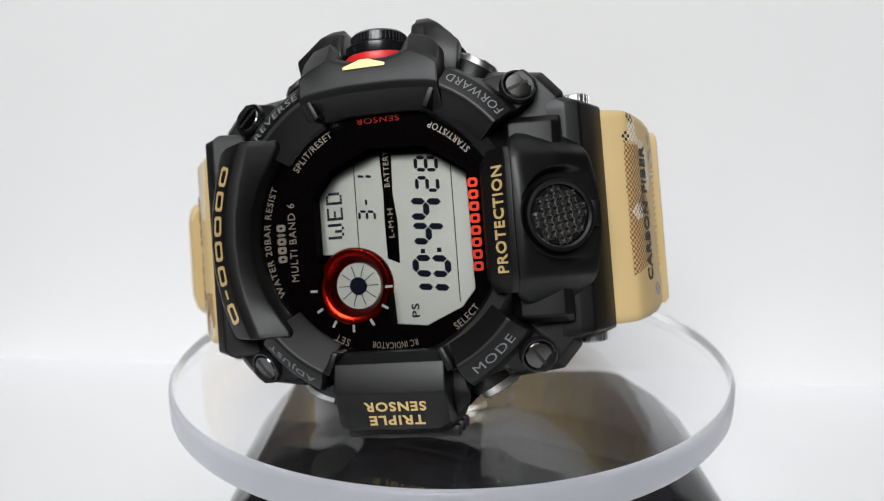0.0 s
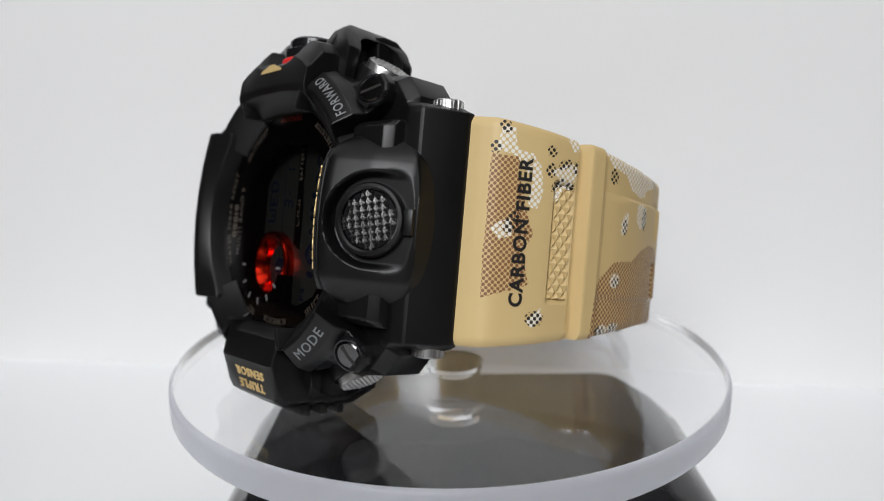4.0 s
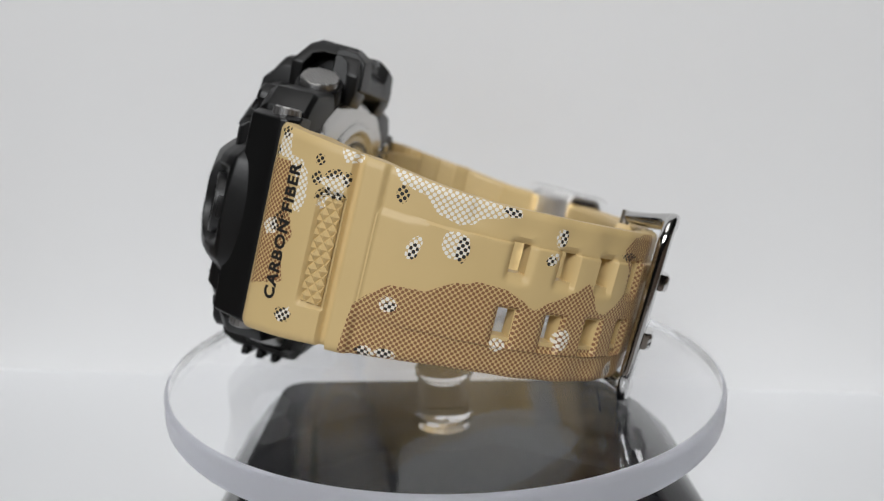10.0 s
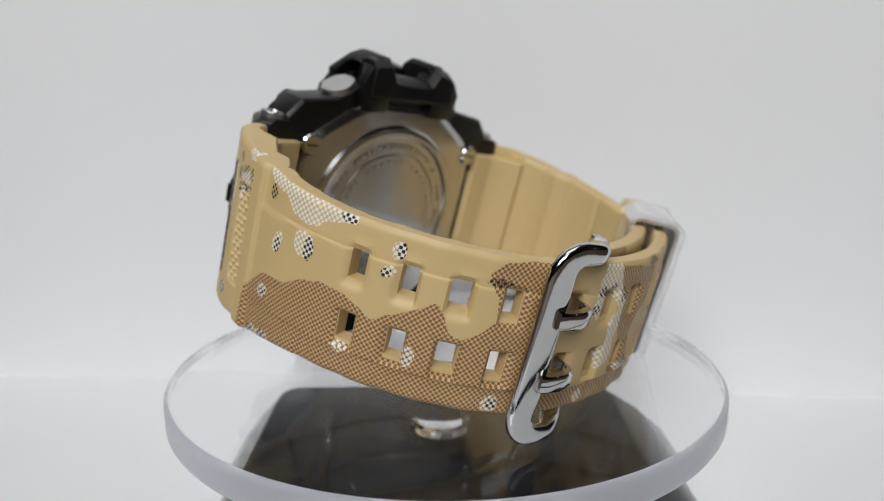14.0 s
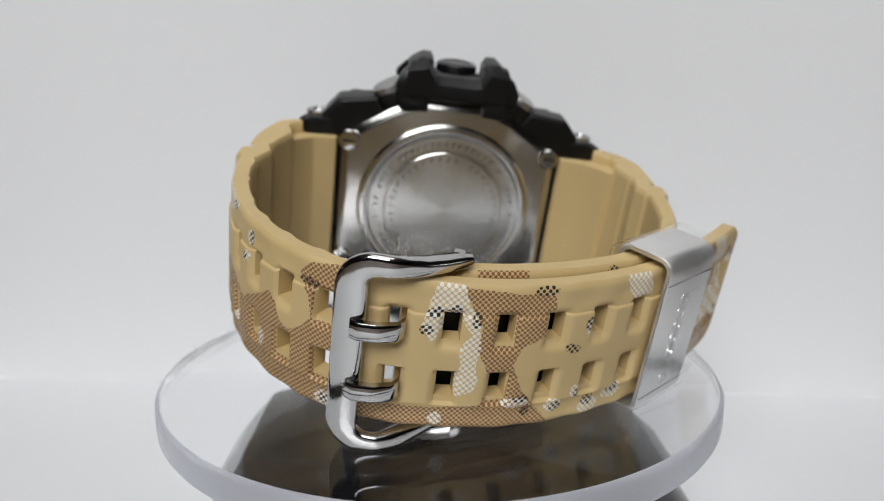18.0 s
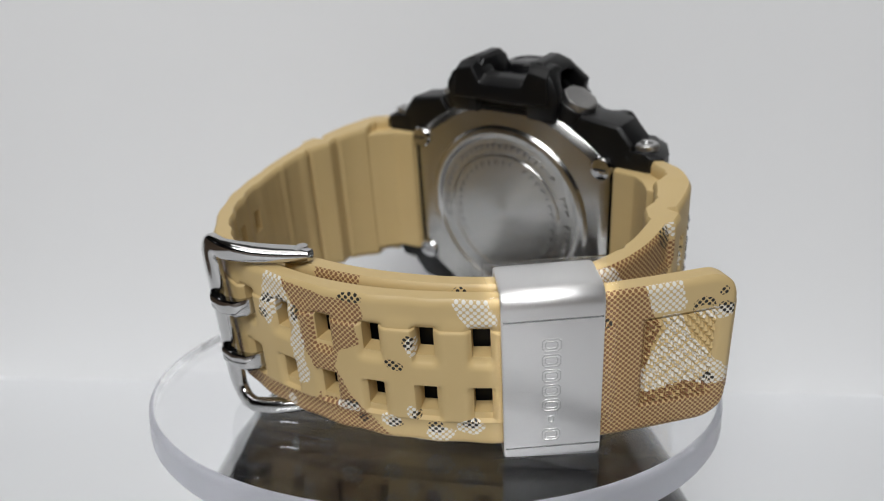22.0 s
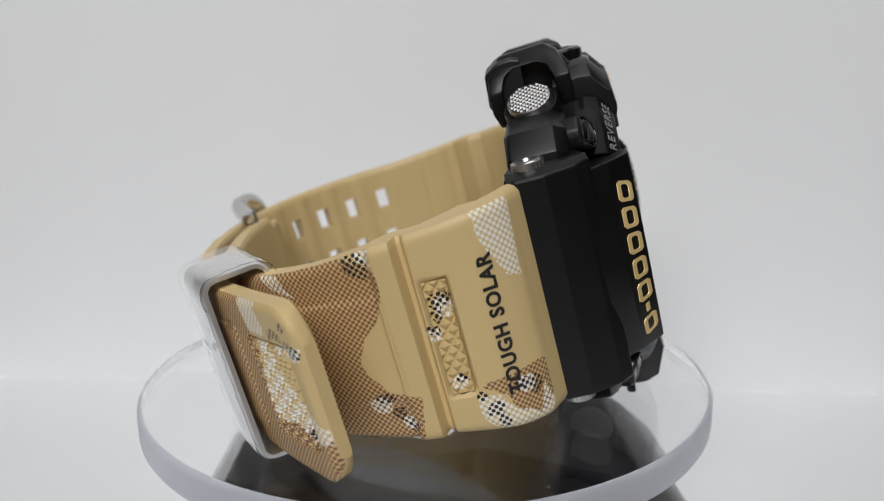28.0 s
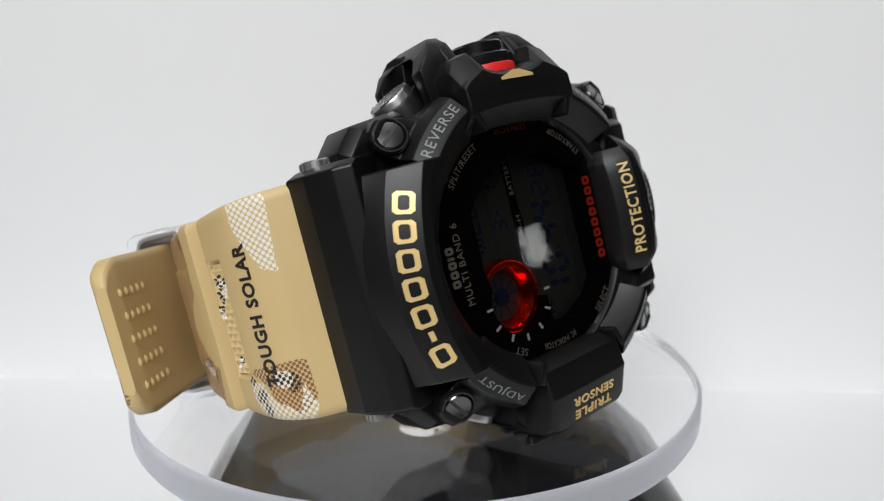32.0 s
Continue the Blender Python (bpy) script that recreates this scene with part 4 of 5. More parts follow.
def hood(sign, s, top, wide, parent):
    """The raised hood beside the crown, hollow on its outer side, where it arches over the side pusher."""
    line = [(-3.2, 19.0), (-2.6, top - 4.0), (-4.6, top - 0.9), (-6.2, top - 0.35), (-12.2, top - 0.45), (-14.4, top - 3.4), (-14.6, 22.2), (-14.0, 21.4)]
    rows = []
    for x, drop in ((4.9, 0.3), (5.5, 0.0), (wide - 3.0, 0.1), (wide - 2.2, 0.3)):
        rows.append([(s * x, sign * (y - drop * (y > 24)), z) for z, y in line])
    part("guard_hood", loft(rows, bevel=0.3), RESIN, parent, "", 14.0)
    inner = [(-12.7, 19.6), (-13.0, 22.0), (-12.9, 24.8), (-12.2, top - 3.2), (-10.9, top - 2.3), (-7.4, top - 2.2), (-6.0, top - 2.8), (-5.2, 25.0), (-4.9, 22.0), (-4.9, 19.0)]
    out = [(-14.2, 19.6), (-14.9, 21.8), (-14.9, 24.6), (-14.6, top - 3.0), (-12.8, top - 0.3), (-6.0, top), (-4.4, top - 1.2), (-3.0, top - 4.6), (-3.0, 22.0), (-3.2, 19.0)]
    b = bmesh.new()
    side = lambda y: wide - 2.0 + min(4.6, 1.15 * (top - y)) - 0.25 * max(0.0, 24 - y)
    rings = [[b.verts.new((s * x(y), sign * y, z)) for z, y in line] for line, x in ((out, lambda y: 5.3), (out, side), (inner, side), (inner, lambda y: 5.3))]
    n = len(out)
    for p, q in zip(rings, rings[1:]):
        for i in range(n - 1):
            b.faces.new((p[i], p[i + 1], q[i + 1], q[i]))
    for i in (0, n - 1):
        b.faces.new([r[i] for r in rings])
    for i in range(n - 1):
        b.faces.new((rings[3][i], rings[3][i + 1], rings[0][i + 1], rings[0][i]))
    bmesh.ops.recalc_face_normals(b, faces=b.faces)
    sharp = [e for e in b.edges if len(e.link_faces) == 2 and e.calc_face_angle(0.0) > 0.6]
    bmesh.ops.bevel(b, geom=sharp, offset=0.28, segments=2, profile=0.5, affect="EDGES", clamp_overlap=True)
    part("guard_arch", b, RESIN, parent, "", 30.0)


def guard(name, sign, label, secs, hood_top, wide):
    """Sections (x, [(distance from the dial's centre, height)]) of its front, from side to side, with hoods behind it."""
    ob = part(name, loft([[(x, sign * y, z) for y, z in line] for x, line in secs], bevel=0.22), RESIN, bezel, label, 14.0)
    for s in (1, -1):
        hood(sign, s, hood_top, wide, ob)
    return ob


def crown_line(rim, top, tip, low):
    """Rim: where it meets the dial; top: the face's outer edge; tip: the horn's tip."""
    return [(rim - 0.2, -3.0), (rim, -0.6), (rim + 2.4, 2.3), (rim + 3.4, 2.6), (top, 2.6 - 0.14 * (top - 19.4)), (top + 0.55, 1.5), (tip, low), (tip + 0.2, low - 1.8), (tip - 0.4, -6.0), (20.5, -6.0), (20.5, -4.0)]


crown_half = [(9.6, crown_line(15.2, 21.2, 23.9, -0.2)), (8.2, crown_line(15.6, 22.2, 25.6, -0.5)), (5.6, crown_line(15.9, 23.4, 26.3, -0.4)), (4.4, crown_line(16.0, 22.8, 23.8, 0.4)), (2.6, crown_line(16.1, 22.4, 23.2, 0.6))]
crown_guard = guard("crown_guard", 1, "faceted black crown guard", crown_half + [(-x, line) for x, line in crown_half[::-1]], 29.9, 9.2)
rear = [(21.7, -9.6), (26.3, -9.6), (26.7, -11.0), (26.5, -13.2), (25.2, -15.1), (22.7, -15.4), (21.8, -14.0)]
part("guard_back", loft([[(x * (1 + 0.016 * (27 - y)), y + up * (y > 24), z) for y, z in rear] for x, up in ((-9.4, 2.2), (-5.8, 3.0), (-4.3, 0.2), (-3.0, 0.0), (3.0, 0.0), (4.3, 0.2), (5.8, 3.0), (9.4, 2.2))], bevel=0.25), RESIN, crown_guard, "", 14.0)
SENSOR_LINE = [(16.0, -3.0), (16.2, -0.4), (17.4, 1.9), (21.3, 2.6), (22.0, 2.3), (26.3, 0.9), (27.4, -1.2), (27.6, -10.5), (26.6, -13.6), (20.5, -14.0), (20.5, -4.0)]


def sensor_side(x, k):
    return (x, [(y if y < 20 else 20 + (y - 20) * k, z if z < 0 else z * (0.6 + 0.4 * k)) for y, z in SENSOR_LINE])


sensor_guard = guard("sensor_guard", -1, "black guard with gold lettering", [sensor_side(7.6, 0.88), sensor_side(6.2, 1.0), sensor_side(-6.2, 1.0), sensor_side(-7.6, 0.88)], 28.0, 7.4)
for k in range(3):
    part("guard_rib", box(-8.0, 8.0, -28.5, -26.8, -4.6 - 2.9 * k, -3.2 - 2.9 * k, 0.45), RESIN, sensor_guard)
part("arrow", prism([(-2.9, 21.2), (2.9, 21.2), (2.9, 21.55), (0.6, 22.35), (-0.6, 22.35), (-2.9, 21.55)], 0, 0.12, 0, None,
            Matrix.Translation((-0.25, 22.15, 2.3)) @ Matrix.Rotation(radians(-7), 4, "X") @ Matrix.Translation((0, -21.7, 0))), GOLD, crown_guard, "gold arrow mark")
for word, y, w in (("TRIPLE", -25.0, 7.6), ("SENSOR", -23.1, 8.4)):
    b = lettering(word, 1.35, w, 0.12)
    z = 2.3 - (-y - 22.0) * (1.4 / 4.3)
    bmesh.ops.transform(b, matrix=frame_at((0.6, y, z), (-1, 0, 0), (0, -1, -0.33)), verts=b.verts)
    part("lettering", b, GOLD, sensor_guard, "gold printed word " + word.lower())

# crown with its red seal, and the four side pushers
crown = part("crown", lathe([(0, -2), (3.9, -2), (3.9, -0.7), (4.6, -0.6), (4.8, -0.2), (4.8, 1.9), (4.4, 2.2), (3.9, 2.4), (3.9, 3.6), (3.6, 3.9), (2.6, 4.1), (2.4, 3.9), (0, 3.9)], 40, m=spin((0, 1, 0), (0, 24.0, -4.9))), RESIN_SHINY, watch, "black crown pusher", 30.0)
seal = [[(r * math.sin(radians(a)), 22.8 + z, -4.9 + r * math.cos(radians(a))) for r, z in ((3.7, 0.2), (4.9, 0.2), (5.05, 0.9), (4.95, 1.6), (4.6, 1.9), (3.7, 1.9))] for a in range(-77, 78, 7)]
part("seal", loft(seal), RED_SEAL, crown, "red seal ring")
teeth = bmesh.new()
for k in range(44):
    a = 2 * math.pi * k / 44
    box(3.8, 4.02, -0.14, 0.14, 2.5, 3.5, 0, teeth, spin((0, 1, 0), (0, 24.0, -4.9)) @ Matrix.Rotation(a, 4, "Z"))
part("crown_knurl", teeth, RESIN_SHINY, crown)


def pyramids(radius, pitch, height, base, m, turn=0.0):
    b = bmesh.new()
    k = int(radius / pitch) + 1
    for i in range(-k, k):
        for j in range(-k, k):
            x, y = (i + 0.5) * pitch, (j + 0.5) * pitch
            if math.hypot(x, y) > radius - pitch * 0.15:
                continue
            h = pitch / 2
            q = [b.verts.new((x + a * h, y + c * h, base)) for a, c in ((-1, -1), (1, -1), (1, 1), (-1, 1))]
            t = b.verts.new((x, y, base + height))
            for n in range(4):
                b.faces.new((q[n], q[(n + 1) % 4], t))
    bmesh.ops.transform(b, matrix=m @ Matrix.Rotation(radians(turn), 4, "Z"), verts=b.verts)
    return b


for sx in (1, -1):
    for sy in (1, -1):
        m = spin((sx * 0.50, sy * 0.86, -0.06), (sx * 11.55, sy * (20.1 if sy > 0 else 19.5), -9.0))
        push = part("side_pusher", lathe([(0, -2), (3.25, -2), (3.25, 3.4), (3.1, 3.7), (2.85, 3.8), (0, 3.8)], 36, m=m), STEEL, watch, "silver side pusher with a chequered cap", 30.0)
        part("pusher_grip", pyramids(3.0, 0.6, 0.16, 3.8, m, 45), STEEL, push, "", 5.0)
        part("pusher_collar", lathe([(3.3, -2.5), (4.05, -2.5), (4.05, 2.3), (3.85, 2.7), (3.5, 2.7), (3.3, 2.5)], 36, m=m), RESIN, push, "black collar", 30.0)

# gold lettered panel with the lug cover on one side
def panel(u):
    inner = -max(13.4, 1.2 + math.sqrt(max(0.0, 17.3 ** 2 - u * u)))
    g = u * u / 62.0
    return [(inner + 0.2, -4.0), (inner, -1.5), (inner - 0.4, 1.2), (-20.3 + g, 2.6), (-21.9 + g, 2.6), (-25.4 + g, -0.35), (-26.0 + g, -1.2), (-27.4 + 0.6 * g, -4.2), (-27.6, -8.0), (-16.0, -8.0)]


def lug_line(u, sx):
    """The cover over the strap's end; beside the button it starts lower, with a flat step."""
    low = [(21.0, -4.8), (25.0, -4.3), (27.0, -5.0), (28.4, -7.6), (29.7, -10.8)] if sx > 0 else [(21.0, -4.2), (25.6, -2.4), (27.6, -4.0), (29.5, -8.0)]
    k = 0.0 if abs(u) < 15.5 else 1.0
    pts = [low[0]] + [(x - (k if i == 0 else 1.6 * k), z - 0.3 * k) for i, (x, z) in enumerate(low[1:])] + [((29.6 if sx > 0 else 30.1) - 2.0 * k, -11.9), (28.0 - 0.6 * k, -13.2), (21.6, -12.8)]
    return [(sx * x, z) for x, z in pts]


front = part("front_panel", slab([-13.4, -12.6, -11.0, -8.0, -4.0, 0.0, 4.0, 8.0, 11.0, 12.8, 13.8], 1, panel, 0.25), RESIN, bezel, "black panel with gold marks", 14.0)
for sx in (1, -1):
    lug = part("lug_cover", slab([-16.2, -15.4, -14.4, 14.4, 15.4, 16.2], 1, lambda u: lug_line(u, sx), 0.25), RESIN, bezel, "black lug cover", 12.0)
    for sy in (1, -1):
        m = spin((0, sy, 0), (sx * 26.2, sy * 14.9, -10.1))
        bolt = part("lug_bolt", lathe([(0, 0), (2.0, 0), (2.0, 2.1), (1.8, 2.3), (1.1, 2.3), (0.9, 1.9), (0, 1.9)], 28, m=m), STEEL, lug, "knurled silver lug bolt", 30.0)
        knurl = bmesh.new()
        for k in range(18):
            box(1.9, 2.15, -0.16, 0.16, 0.6, 2.1, 0, knurl, m @ Matrix.Rotation(2 * math.pi * k / 18, 4, "Z"))
        part("knurl", knurl, STEEL, bolt)
    strap_part = long_strap if sx > 0 else short_strap
    part("strap_end", slab([-13.0, -12.4, 12.4, 13.0], 1, lambda u: [(sx * 21.9, -11.8), (sx * 30.0, -11.6), (sx * 34.0, -15.2), (sx * 33.2, -19.5), (sx * 30.6, -19.8), (sx * 28.6, -16.8), (sx * 26.4, -14.9), (sx * 22.2, -14.3)], 0.4), TAN, strap_part, "plain tan strap end", 25.0)


def outline_marks(cells, size, stroke, radius, middle, height, material, parent, label, solid_at=(), slope=0.0, shift=(0.0, 0.0)):
    """A row of plain frames, set along a circle or a line, in place of a brand mark."""
    for k, (x, w) in enumerate(cells):
        at = Matrix.Translation((x, 0, 0))
        b = box(-w / 2, w / 2, -stroke / 2, stroke / 2, 0, 0.14, 0, None, at) if k in solid_at else outline(None, w, size, stroke, 0, 0.14, at, size * 0.18)
        if radius:
            bend(b, radius, middle, False, height, slope)
            bmesh.ops.translate(b, vec=(shift[0], 0, shift[1]), verts=b.verts)
        else:
            bmesh.ops.transform(b, matrix=frame_at((middle[0], middle[1], height), (0, 1, 0), (-1, 0, 0)), verts=b.verts)
        part("mark", b, material, parent, label)


outline_marks([(-9.9, 2.9), (-7.1, 1.3), (-4.4, 2.8), (-0.9, 2.8), (2.6, 2.8), (6.1, 2.8), (9.6, 2.8)], 2.1, 0.5, 31.0, 180.0, 0.0, GOLD, front, "plain gold mark", (1,), -0.88, (7.35, 1.12))

# button cover with the lettered bar on the other side
BM = Matrix.Translation((23.65, 0.2, -0.5)) @ Matrix.Rotation(radians(28), 4, "Y")
SPINE = [(-7.7, -1.2), (-7.2, 0.3), (-6.6, 1.2), (-5.9, 1.65), (-5.2, 1.75), (-4.0, 1.65), (0.0, 1.25), (3.0, 0.45), (5.2, -0.4), (6.1, -0.95)]


def shield_height(x, u):
    """Height of the cover over the button's plane: a shield with two arms, and a recess that opens towards the strap."""
    a = abs(u)
    top = float(np.interp(x, [p[0] for p in SPINE], [p[1] for p in SPINE])) - 0.015 * u * u - 2.4 * (max(0.0, a - 7.8) / 3.6) ** 1.25
    d = math.hypot(x, u) if x < 0 else math.hypot(0.25 * x, u)
    k = smooth(5.45, 5.95 + 0.09 * max(0.0, x + 6.0), d)
    return min(top, -0.8 + (top + 0.8) * k)


def cover_mesh():
    """A smooth shield with a recess for the button, laid out in rings from the collar to its edge."""
    b = bmesh.new()
    n, rings = 128, []
    for k in range(30):
        row = []
        for i in range(n):
            a = 2 * math.pi * i / n
            c, d = math.cos(a), math.sin(a)
            out = ((abs(c) / 6.9) ** 3.4 + (abs(d) / 11.5) ** 3.4) ** (-1 / 3.4)
            mid = min(6.9, 5.0 + 0.72 * (out - 5.0))
            r = 5.0 + (mid - 5.0) * k / 17 if k < 18 else mid + (out - mid) * (k - 17) / 12
            x, u = -0.7 * (r - 5.0) / (out - 5.0) + r * c, r * d
            row.append(b.verts.new(BM @ Vector((x, u, shield_height(x, u) - (0.25 if k == 29 else 0.0)))))
        rings.append(row)
    rings.append([b.verts.new((22.6 + (v.co.x - 22.6) * 0.95, v.co.y * 0.99, -8.0)) for v in rings[-1]])
    for p, q in zip(rings, rings[1:]):
        for i in range(n):
            j = (i + 1) % n
            b.faces.new((p[i], p[j], q[j], q[i]))
    b.faces.new(rings[0][::-1])
    return b


cover = part("button_cover", cover_mesh(), RESIN, bezel, "black shield-shaped cover round the large button", 50.0)
for sy in (1, -1):
    part("cover_step", slab([sy * 8.0, sy * 12.7, sy * 13.7], 1, lambda u: [(16.4, -8.0), (16.6, -2.2), (17.8, -0.9 - 1.6 * (abs(u) > 13)), (23.4, -1.6 - 1.6 * (abs(u) > 13)), (24.4, -2.8 - 0.8 * (abs(u) > 13)), (24.8, -8.0)], 0.25), RESIN, cover, "", 14.0)


def bar_line(u):
    d = max(0.0, abs(u) - 7.4) / 1.9
    up = 0.9 * (1 - (u / 9.3) ** 2)
    return [(13.7 + 1.0 * d, -4.0), (13.7 + 1.0 * d, -0.4), (14.3 + 0.8 * d, 0.7 + up - 0.3 * d), (17.5 - 0.3 * d, 2.85 + up - 0.6 * d), (18.3 - 0.3 * d, 2.95 + up - 0.8 * d), (18.6 - 0.3 * d, 1.8 + up - 0.5 * d), (18.6 - 0.3 * d, -4.0)]


bar = part("lettered_bar", slab([-9.3, -8.4, -7.4, -5.5, -3.7, -1.8, 0.0, 1.8, 3.7, 5.5, 7.4, 8.4, 9.3], 1, bar_line, 0.15), RESIN, bezel, "black bar with gold lettering", 20.0)
b = lettering("PROTECTION", 1.75, 13.6, 0.14)
bmesh.ops.transform(b, matrix=frame_at((16.35, 0.1, 2.13), (0, 1, 0), (-1, 0, -0.672)), verts=b.verts)
for v in b.verts:
    v.co.z += 0.9 * (1 - (v.co.y / 9.3) ** 2)
part("lettering", b, GOLD, bar, "gold printed word protection")
button = part("light_button", lathe([(0, -2.6), (3.85, -2.6), (3.85, -0.2), (3.75, 0.0), (0, 0.1)], 48, m=BM), RESIN_SHINY, watch, "round metal button with a chequered face", 30.0)
part("button_grip", pyramids(3.8, 0.98, 0.5, 0.05, BM, 10), BUTTON_METAL, button, "grey metal pyramids", 5.0)
part("button_collar", lathe([(3.9, -2.6), (4.85, -2.6), (4.85, 0.1), (4.65, 0.45), (4.25, 0.5), (3.95, 0.25)], 48, m=BM), RESIN, button, "black ring", 30.0)
part("collar_tab", box(4.6, 5.9, -1.7, 1.7, -1.8, 0.0, 0.2, None, BM), RESIN, button)

# ---- dial ----
dial = part("dial", lathe([(0, -6.6), (17.4, -6.6), (17.4, -5.5), (0, -5.5)], 64, m=OPEN), DIAL_BLACK, watch, "black dial", 30.0)
lcd = part("lcd", prism([(-11.1, 5.6), (-8.0, 9.2), (-1.9, 11.7), (5.7, 11.3), (11.4, 7.5), (11.5, -8.6), (9.6, -10.9), (4.6, -13.1), (-0.5, -12.7), (-1.6, -3.0), (-10.8, -2.4)], -3.70, -2.78, 0), LCD_GREY, dial, "grey liquid crystal display")
SEG = {"0": "abcdef", "1": "bc", "2": "abged", "3": "abgcd", "4": "fgbc", "5": "afgcd", "6": "afgedc", "7": "abcf", "8": "abcdefg", "9": "abfgcd"}


def digit(d, w, h, t, bm, m):
    g, k = 0.10, t / 2
    def bar_h(y):
        prism([(-w / 2 + g, y), (-w / 2 + g + k, y + k), (w / 2 - g - k, y + k), (w / 2 - g, y), (w / 2 - g - k, y - k), (-w / 2 + g + k, y - k)], 0, 0.05, 0, bm, m @ SHEAR)
    def bar_v(x, y0, y1):
        prism([(x, y0 + g), (x + k, y0 + g + k), (x + k, y1 - g - k), (x, y1 - g), (x - k, y1 - g - k), (x - k, y0 + g + k)], 0, 0.05, 0, bm, m @ SHEAR)
    for s in SEG[d]:
        if s in "agd":
            bar_h({"a": h / 2, "g": 0, "d": -h / 2}[s])
        else:
            bar_v(w / 2 if s in "bc" else -w / 2, 0 if s in "bf" else -h / 2, h / 2 if s in "bf" else 0)


SHEAR = Matrix(((1, 0.10, 0, 0), (0, 1, 0, 0), (0, 0, 1, 0), (0, 0, 0, 1)))


def on_dial(x, y, z):
    return frame_at((x, y, z), (0, 1, 0), (-1, 0, 0))


for d, y, x, w, h, t in (("1", -9.0, 5.9, 2.0, 4.5, 0.88), ("0", -5.1, 5.8, 2.1, 4.5, 0.88), ("4", -0.7, 5.7, 2.1, 4.5, 0.88), ("4", 2.7, 5.6, 2.1, 4.5, 0.88), ("2", 6.1, 6.0, 1.7, 2.9, 0.5), ("8", 8.9, 6.0, 1.7, 2.9, 0.5),
                         ("3", 2.5, -2.9, 1.2, 2.2, 0.35), ("1", 7.4, -2.9, 1.2, 2.2, 0.35)):
    bm = bmesh.new()
    digit(d, w, h, t, bm, on_dial(x, y, -2.775))
    part("digit", bm, LCD_INK, lcd, "dark blue display figure " + d)
bm = bmesh.new()
for x in (4.7, 7.0):
    box(-0.3, 0.3, -0.3, 0.3, 0, 0.05, 0, bm, on_dial(x, -3.0, -2.775))
box(-0.35, 0.35, -0.14, 0.14, 0, 0.05, 0, bm, on_dial(-2.9, 4.4, -2.775))
part("colon", bm, LCD_INK, lcd, "dark display dots and dash")
# the day in square dots
dots = bmesh.new()
for k, rows in enumerate((("10001", "10001", "10001", "10101", "10101", "10101", "01010"), ("1111", "1000", "1000", "1110", "1000", "1000", "1111"), ("1110", "1001", "1001", "1001", "1001", "1001", "1110"))):
    for i, line in enumerate(rows):
        for j, lit in enumerate(line):
            if lit == "1":
                x, y = (0.0, 6.0, 11.0)[k] + j - 7.0, 3.0 - i
                box(0.44 * x - 0.19, 0.44 * x + 0.19, 0.34 * y - 0.15, 0.34 * y + 0.15, 0, 0.05, 0, dots, on_dial(-7.6, 2.9, -2.775))
part("lettering", dots, LCD_INK, lcd, "dark display letters wed in square dots")
for word, x, y, hh, w in (("PS", 3.1, -11.0, 1.1, 1.9),):
    b = lettering(word, hh, w, 0.05)
    bmesh.ops.transform(b, matrix=on_dial(x, y, -2.775), verts=b.verts)
    part("lettering", b, LCD_INK, lcd, "dark display letters " + word.lower())
for x, y0, y1 in ((-4.4, -2.2, 10.2), (9.4, -10.2, 8.6)):
    part("divider", box(x - 0.06, x + 0.06, y0, y1, -2.775, -2.75), LCD_INK, lcd)
strip = part("battery_strip", prism([(-0.3, -3.6), (1.35, -4.4), (1.45, 1.2), (1.0, 5.4), (1.2, 12.4), (-0.6, 12.4), (-0.3, 5.4), (-0.4, 1.2)], -2.77, -2.6, 0.05), DIAL_BLACK, dial, "black strip across the display")
for word, x, y, hh, w in (("BATTERY", 0.35, 8.7, 0.75, 5.0), ("L-M-H", 0.5, 1.2, 0.7, 4.0)):
    b = lettering(word, hh, w, 0.05, -0.005)
    bmesh.ops.transform(b, matrix=on_dial(x, y, -2.59), verts=b.verts)
    part("lettering", b, PALE_INK, strip, "small pale words " + word.lower())
RING = Matrix.Translation((-5.7, -7.15, 0))
sub = part("seconds_ring", lathe([(3.0, -5.4), (5.2, -5.4), (5.45, -5.0), (5.45, -3.4), (5.25, -3.05), (4.9, -3.0), (4.3, -3.2), (3.9, -3.9), (3.55, -4.6), (3.3, -5.3)], 72, m=RING), RED_RING, dial, "shiny red ring round the small display", 30.0)
part("small_display", lathe([(0, -5.4), (3.3, -5.4), (3.3, -5.2), (0, -5.2)], 40, m=RING), LCD_GREY, sub, "small round grey display")
spokes = bmesh.new()
for k in range(10):
    box(0.7, 3.0, -0.05, 0.05, -5.19, -5.15, 0, spokes, RING @ Matrix.Rotation(2 * math.pi * k / 10, 4, "Z"))
lathe([(0, -5.19), (1.25, -5.19), (1.25, -4.95), (0, -4.95)], 24, spokes, RING)
part("spokes", spokes, LCD_INK, sub, "dark spokes round a black centre")
for k in range(7):
    a = 180 + 30 * k
    x, y = polar(a, 5.45)
    part("tick", box(-0.5, 0.5, -0.17, 0.17, 0, 0.08, 0, None, Matrix.Translation((x - 5.6, y - 7.45, -1.68)) @ Matrix.Rotation(radians(a), 4, "Z")), WHITE_MARK, dial, "white tick")
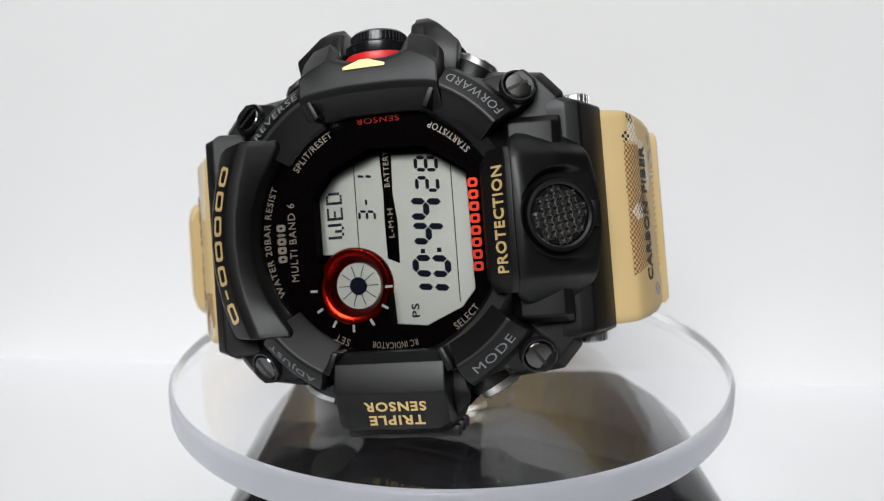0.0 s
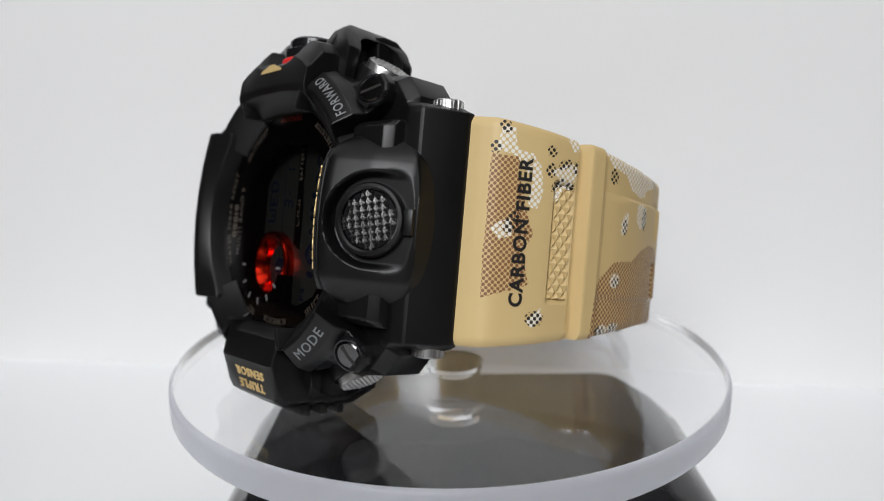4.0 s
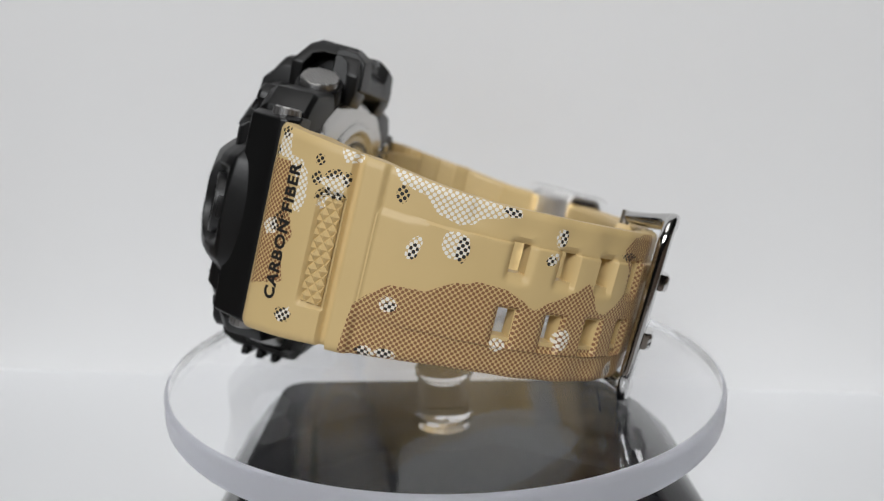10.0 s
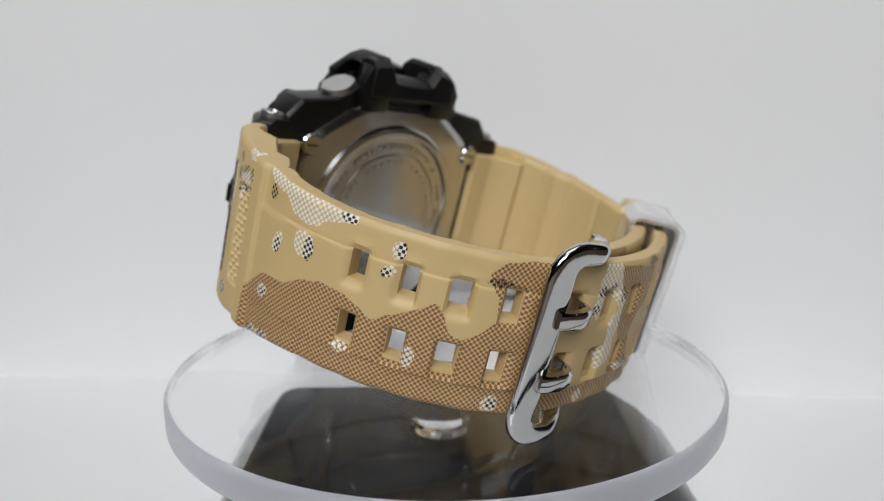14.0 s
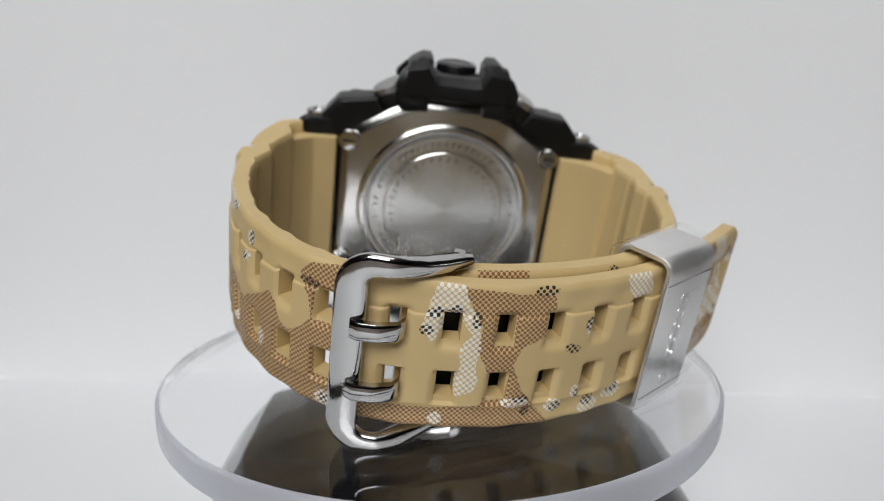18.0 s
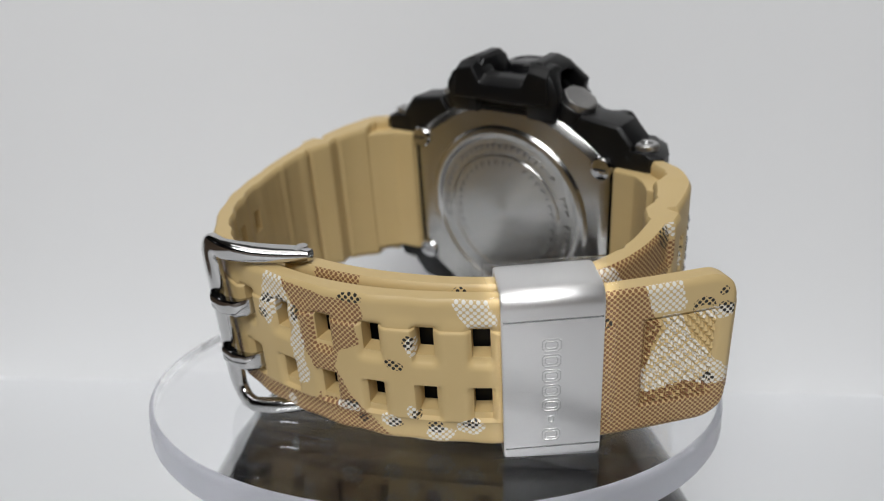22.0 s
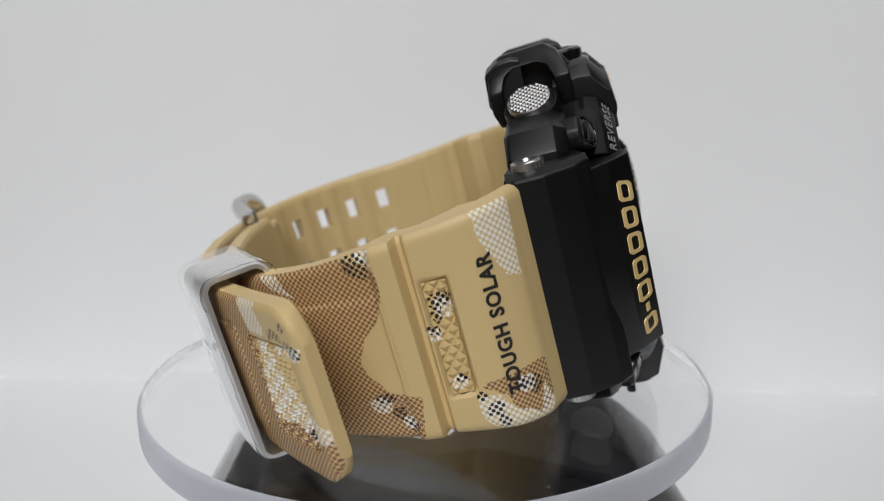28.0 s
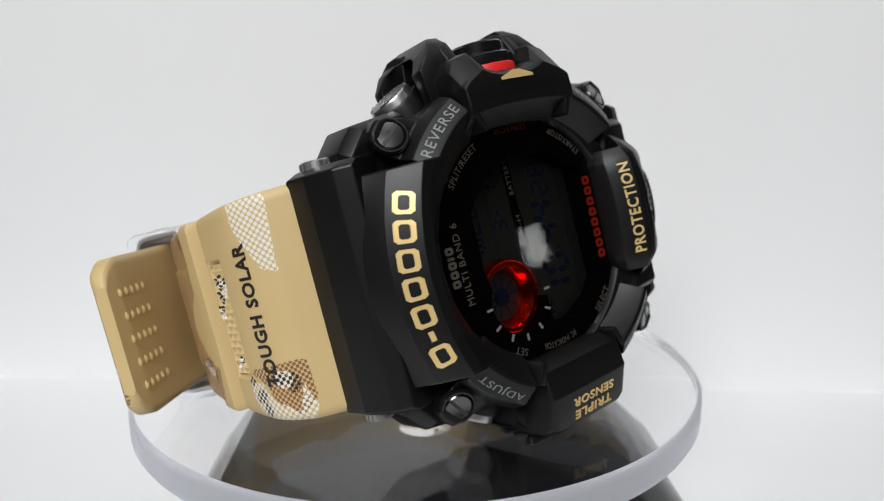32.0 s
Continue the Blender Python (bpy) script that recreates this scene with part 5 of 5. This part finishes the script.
for word, radius, mid, inward, size, w in (("START/STOP", 15.7, 51.4, True, 0.9, 6.7), ("SPLIT/RESET", 15.8, 129.5, False, 0.95, 7.4), ("SELECT", 16.0, -49.7, True, 1.0, 4.2), ("RC INDICATOR", 15.5, -89.5, False, 0.9, 6.5), ("SET", 16.2, -117.0, False, 1.0, 2.2),
                                          ("WATER 20BAR RESIST", 17.55, 180.6, False, 0.95, 16.0)):
    arc_words(word, radius, mid, inward, size, w, -1.67, PALE_INK, dial, bold=0.0)
b = lettering("MULTI BAND 6", 1.1, 11.0, 0.06, 0.0)
bmesh.ops.transform(b, matrix=on_dial(-13.7, -0.4, -1.67), verts=b.verts)
part("lettering", b, PALE_INK, dial, "pale words multi band 6")
outline_marks([(-2.3, 1.0), (-1.05, 1.0), (0.2, 1.0), (1.1, 0.4), (2.1, 1.0)], 1.3, 0.34, 0, (-15.35, -0.35), -1.67, PALE_INK, dial, "plain pale mark")
outline_marks([(-5.6 + 1.6 * k, 1.25) for k in range(8)], 1.35, 0.36, 0, (12.45, 0.0), -1.67, RED_INK, dial, "plain red mark")
b = lettering("SENSOR", 0.8, 6.2, 0.06, 0.0)
bmesh.ops.transform(b, matrix=frame_at((-0.1, 15.45, -1.67), (-1, 0, 0), (0, -1, 0)), verts=b.verts)
part("lettering", b, DIM_RED_INK, dial, "red word sensor")
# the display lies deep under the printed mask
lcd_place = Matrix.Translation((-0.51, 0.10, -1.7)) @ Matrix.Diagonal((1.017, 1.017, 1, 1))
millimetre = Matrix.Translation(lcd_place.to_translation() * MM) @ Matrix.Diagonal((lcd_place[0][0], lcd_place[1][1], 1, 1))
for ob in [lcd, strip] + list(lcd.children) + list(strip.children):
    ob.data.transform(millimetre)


def mask():
    """A black plate with the display's opening and its walls."""
    hole = [(-10.3, 5.7), (-10.3, -2.5)] + arc(-5.3, -7.3, 5.1, 152, 348, 24) + [(-0.1, -12.6), (4.9, -13.1), (9.9, -10.9), (11.8, -8.6), (11.7, 7.4), (6.0, 11.3), (-1.5, 11.7), (-7.5, 9.2)]
    rim = [(x - 1.2, y) for x, y in (polar(a, 17.3) for a in range(0, 360, 6))]
    b = bmesh.new()
    edges = []
    for line in (rim, hole):
        vs = [b.verts.new((x, y, -1.72)) for x, y in line]
        edges += [b.edges.new((vs[k], vs[(k + 1) % len(vs)])) for k in range(len(vs))]
    bmesh.ops.triangle_fill(b, use_beauty=True, edges=edges, normal=(0, 0, 1))
    top = [b.verts.new((x, y, -1.721)) for x, y in hole]
    low = [b.verts.new((x * 1.02, y * 1.02, -5.5)) for x, y in hole]
    for k in range(len(hole)):
        j = (k + 1) % len(hole)
        b.faces.new((top[k], low[k], low[j], top[j]))
    return b


part("dial_mask", mask(), DIAL_BLACK, dial, "black printed mask round the display", 20.0)
glass = part("glass", lathe([(0, -1.55), (17.8, -1.55), (17.8, -1.1), (0, -1.1)], 64, m=OPEN), GLASS, watch, "flat mineral glass", 10.0)
glass.visible_shadow = False

# ---- case back ----
m, t, bs = nodes_of("radial_brushed_steel")
slow = noise_of(t, 50.0, 4.0)
t.links.new(mix_colour(t, slow, (0.50, 0.49, 0.47), (0.61, 0.60, 0.58)), bs.inputs["Base Color"])
bs.inputs["Metallic"].default_value = 1.0
smudge = math_node(t, "MULTIPLY_ADD", noise_of(t, 70.0, 4.0, 0.6), 0.14)
smudge.node.inputs[2].default_value = 0.16
t.links.new(smudge, bs.inputs["Roughness"])
bs.inputs["Anisotropic"].default_value = 0.85
bs.inputs["Anisotropic Rotation"].default_value = 0.25
tan_node = t.nodes.new("ShaderNodeTangent")
tan_node.direction_type, tan_node.axis = "RADIAL", "Z"
t.links.new(tan_node.outputs[0], bs.inputs["Tangent"])
BACK_STEEL = m
ENGRAVED = surface("engraved_steel", (0.25, 0.245, 0.24), (0.34, 0.335, 0.33), 300.0, 0.30, 0.08, metal=1.0)
back_quarter = [(21.2, 13.0), (17.2, 16.2), (11.8, 19.6), (6.8, 21.6)]
back_poly = back_quarter + [(-x, y) for x, y in back_quarter[::-1]] + [(-x, -y) for x, y in back_quarter] + [(x, -y) for x, y in back_quarter[::-1]]
back = part("case_back", loft([[(x * k, y * k, z) for x, y in back_poly] for z, k in ((-11.0, 1.0), (-13.0, 1.0), (-13.7, 0.93))], bevel=0.15), BACK_STEEL, watch, "brushed steel screwed case back", 25.0)
lid = part("back_lid", lathe([(0, -13.4), (17.6, -13.4), (17.5, -13.8), (17.0, -14.2), (16.2, -14.35), (15.6, -14.25), (15.2, -14.0), (14.9, -13.95), (12.4, -14.0), (12.2, -13.9), (11.9, -13.9), (11.7, -14.05), (0, -14.15)], 96), BACK_STEEL, back, "round brushed steel lid", 20.0)
rnd = random.Random(4)
for radius, count, size in ((13.6, 62, 0.9), (10.4, 40, 0.85)):
    bm = bmesh.new()
    for k in range(count):
        if rnd.random() < 0.2:
            continue
        a = 360 * k / count
        x, y = polar(a, radius)
        w = 0.22 + 0.3 * rnd.random()
        box(-w, w, -size / 2, -size / 2 + 0.16, -14.12, -13.92, 0, bm, Matrix.Translation((x, y, 0)) @ Matrix.Rotation(radians(a + 90), 4, "Z"))
        box(-w, -w + 0.16, -size / 2, size / 2, -14.12, -13.92, 0, bm, Matrix.Translation((x, y, 0)) @ Matrix.Rotation(radians(a + 90), 4, "Z"))
    tagged(part("engraving", bm, ENGRAVED, lid, "ring of small engraved bars"), kind="stuff")
for sx in (1, -1):
    for sy in (1, -1):
        m = spin((0, 0, -1), (sx * 19.8, sy * 12.6, -13.0))
        s = part("back_screw", lathe([(0, 0), (2.1, 0), (2.1, 0.9), (1.8, 1.3), (0, 1.5)], 24, m=m), CHROME, back, "small chrome screw", 30.0)
        part("cross_slot", box(-1.1, 1.1, -0.18, 0.18, 1.3, 1.52, 0, None, m), BLACK_INK, s)


def motions():
    """The turntable carries disc and watch round its upright axis."""
    rest = Matrix.Translation(DIAL) @ AXES.to_4x4()
    walk(watch, [(t, Matrix.Rotation(radians(turn), 4, "Z") @ rest) for t, head, tilt, turn in ROWS])
    walk(disc, [(t, Matrix.Rotation(radians(turn), 4, "Z") @ pose(0, 0, DISC_TOP)) for t, head, tilt, turn in ROWS])


motions()
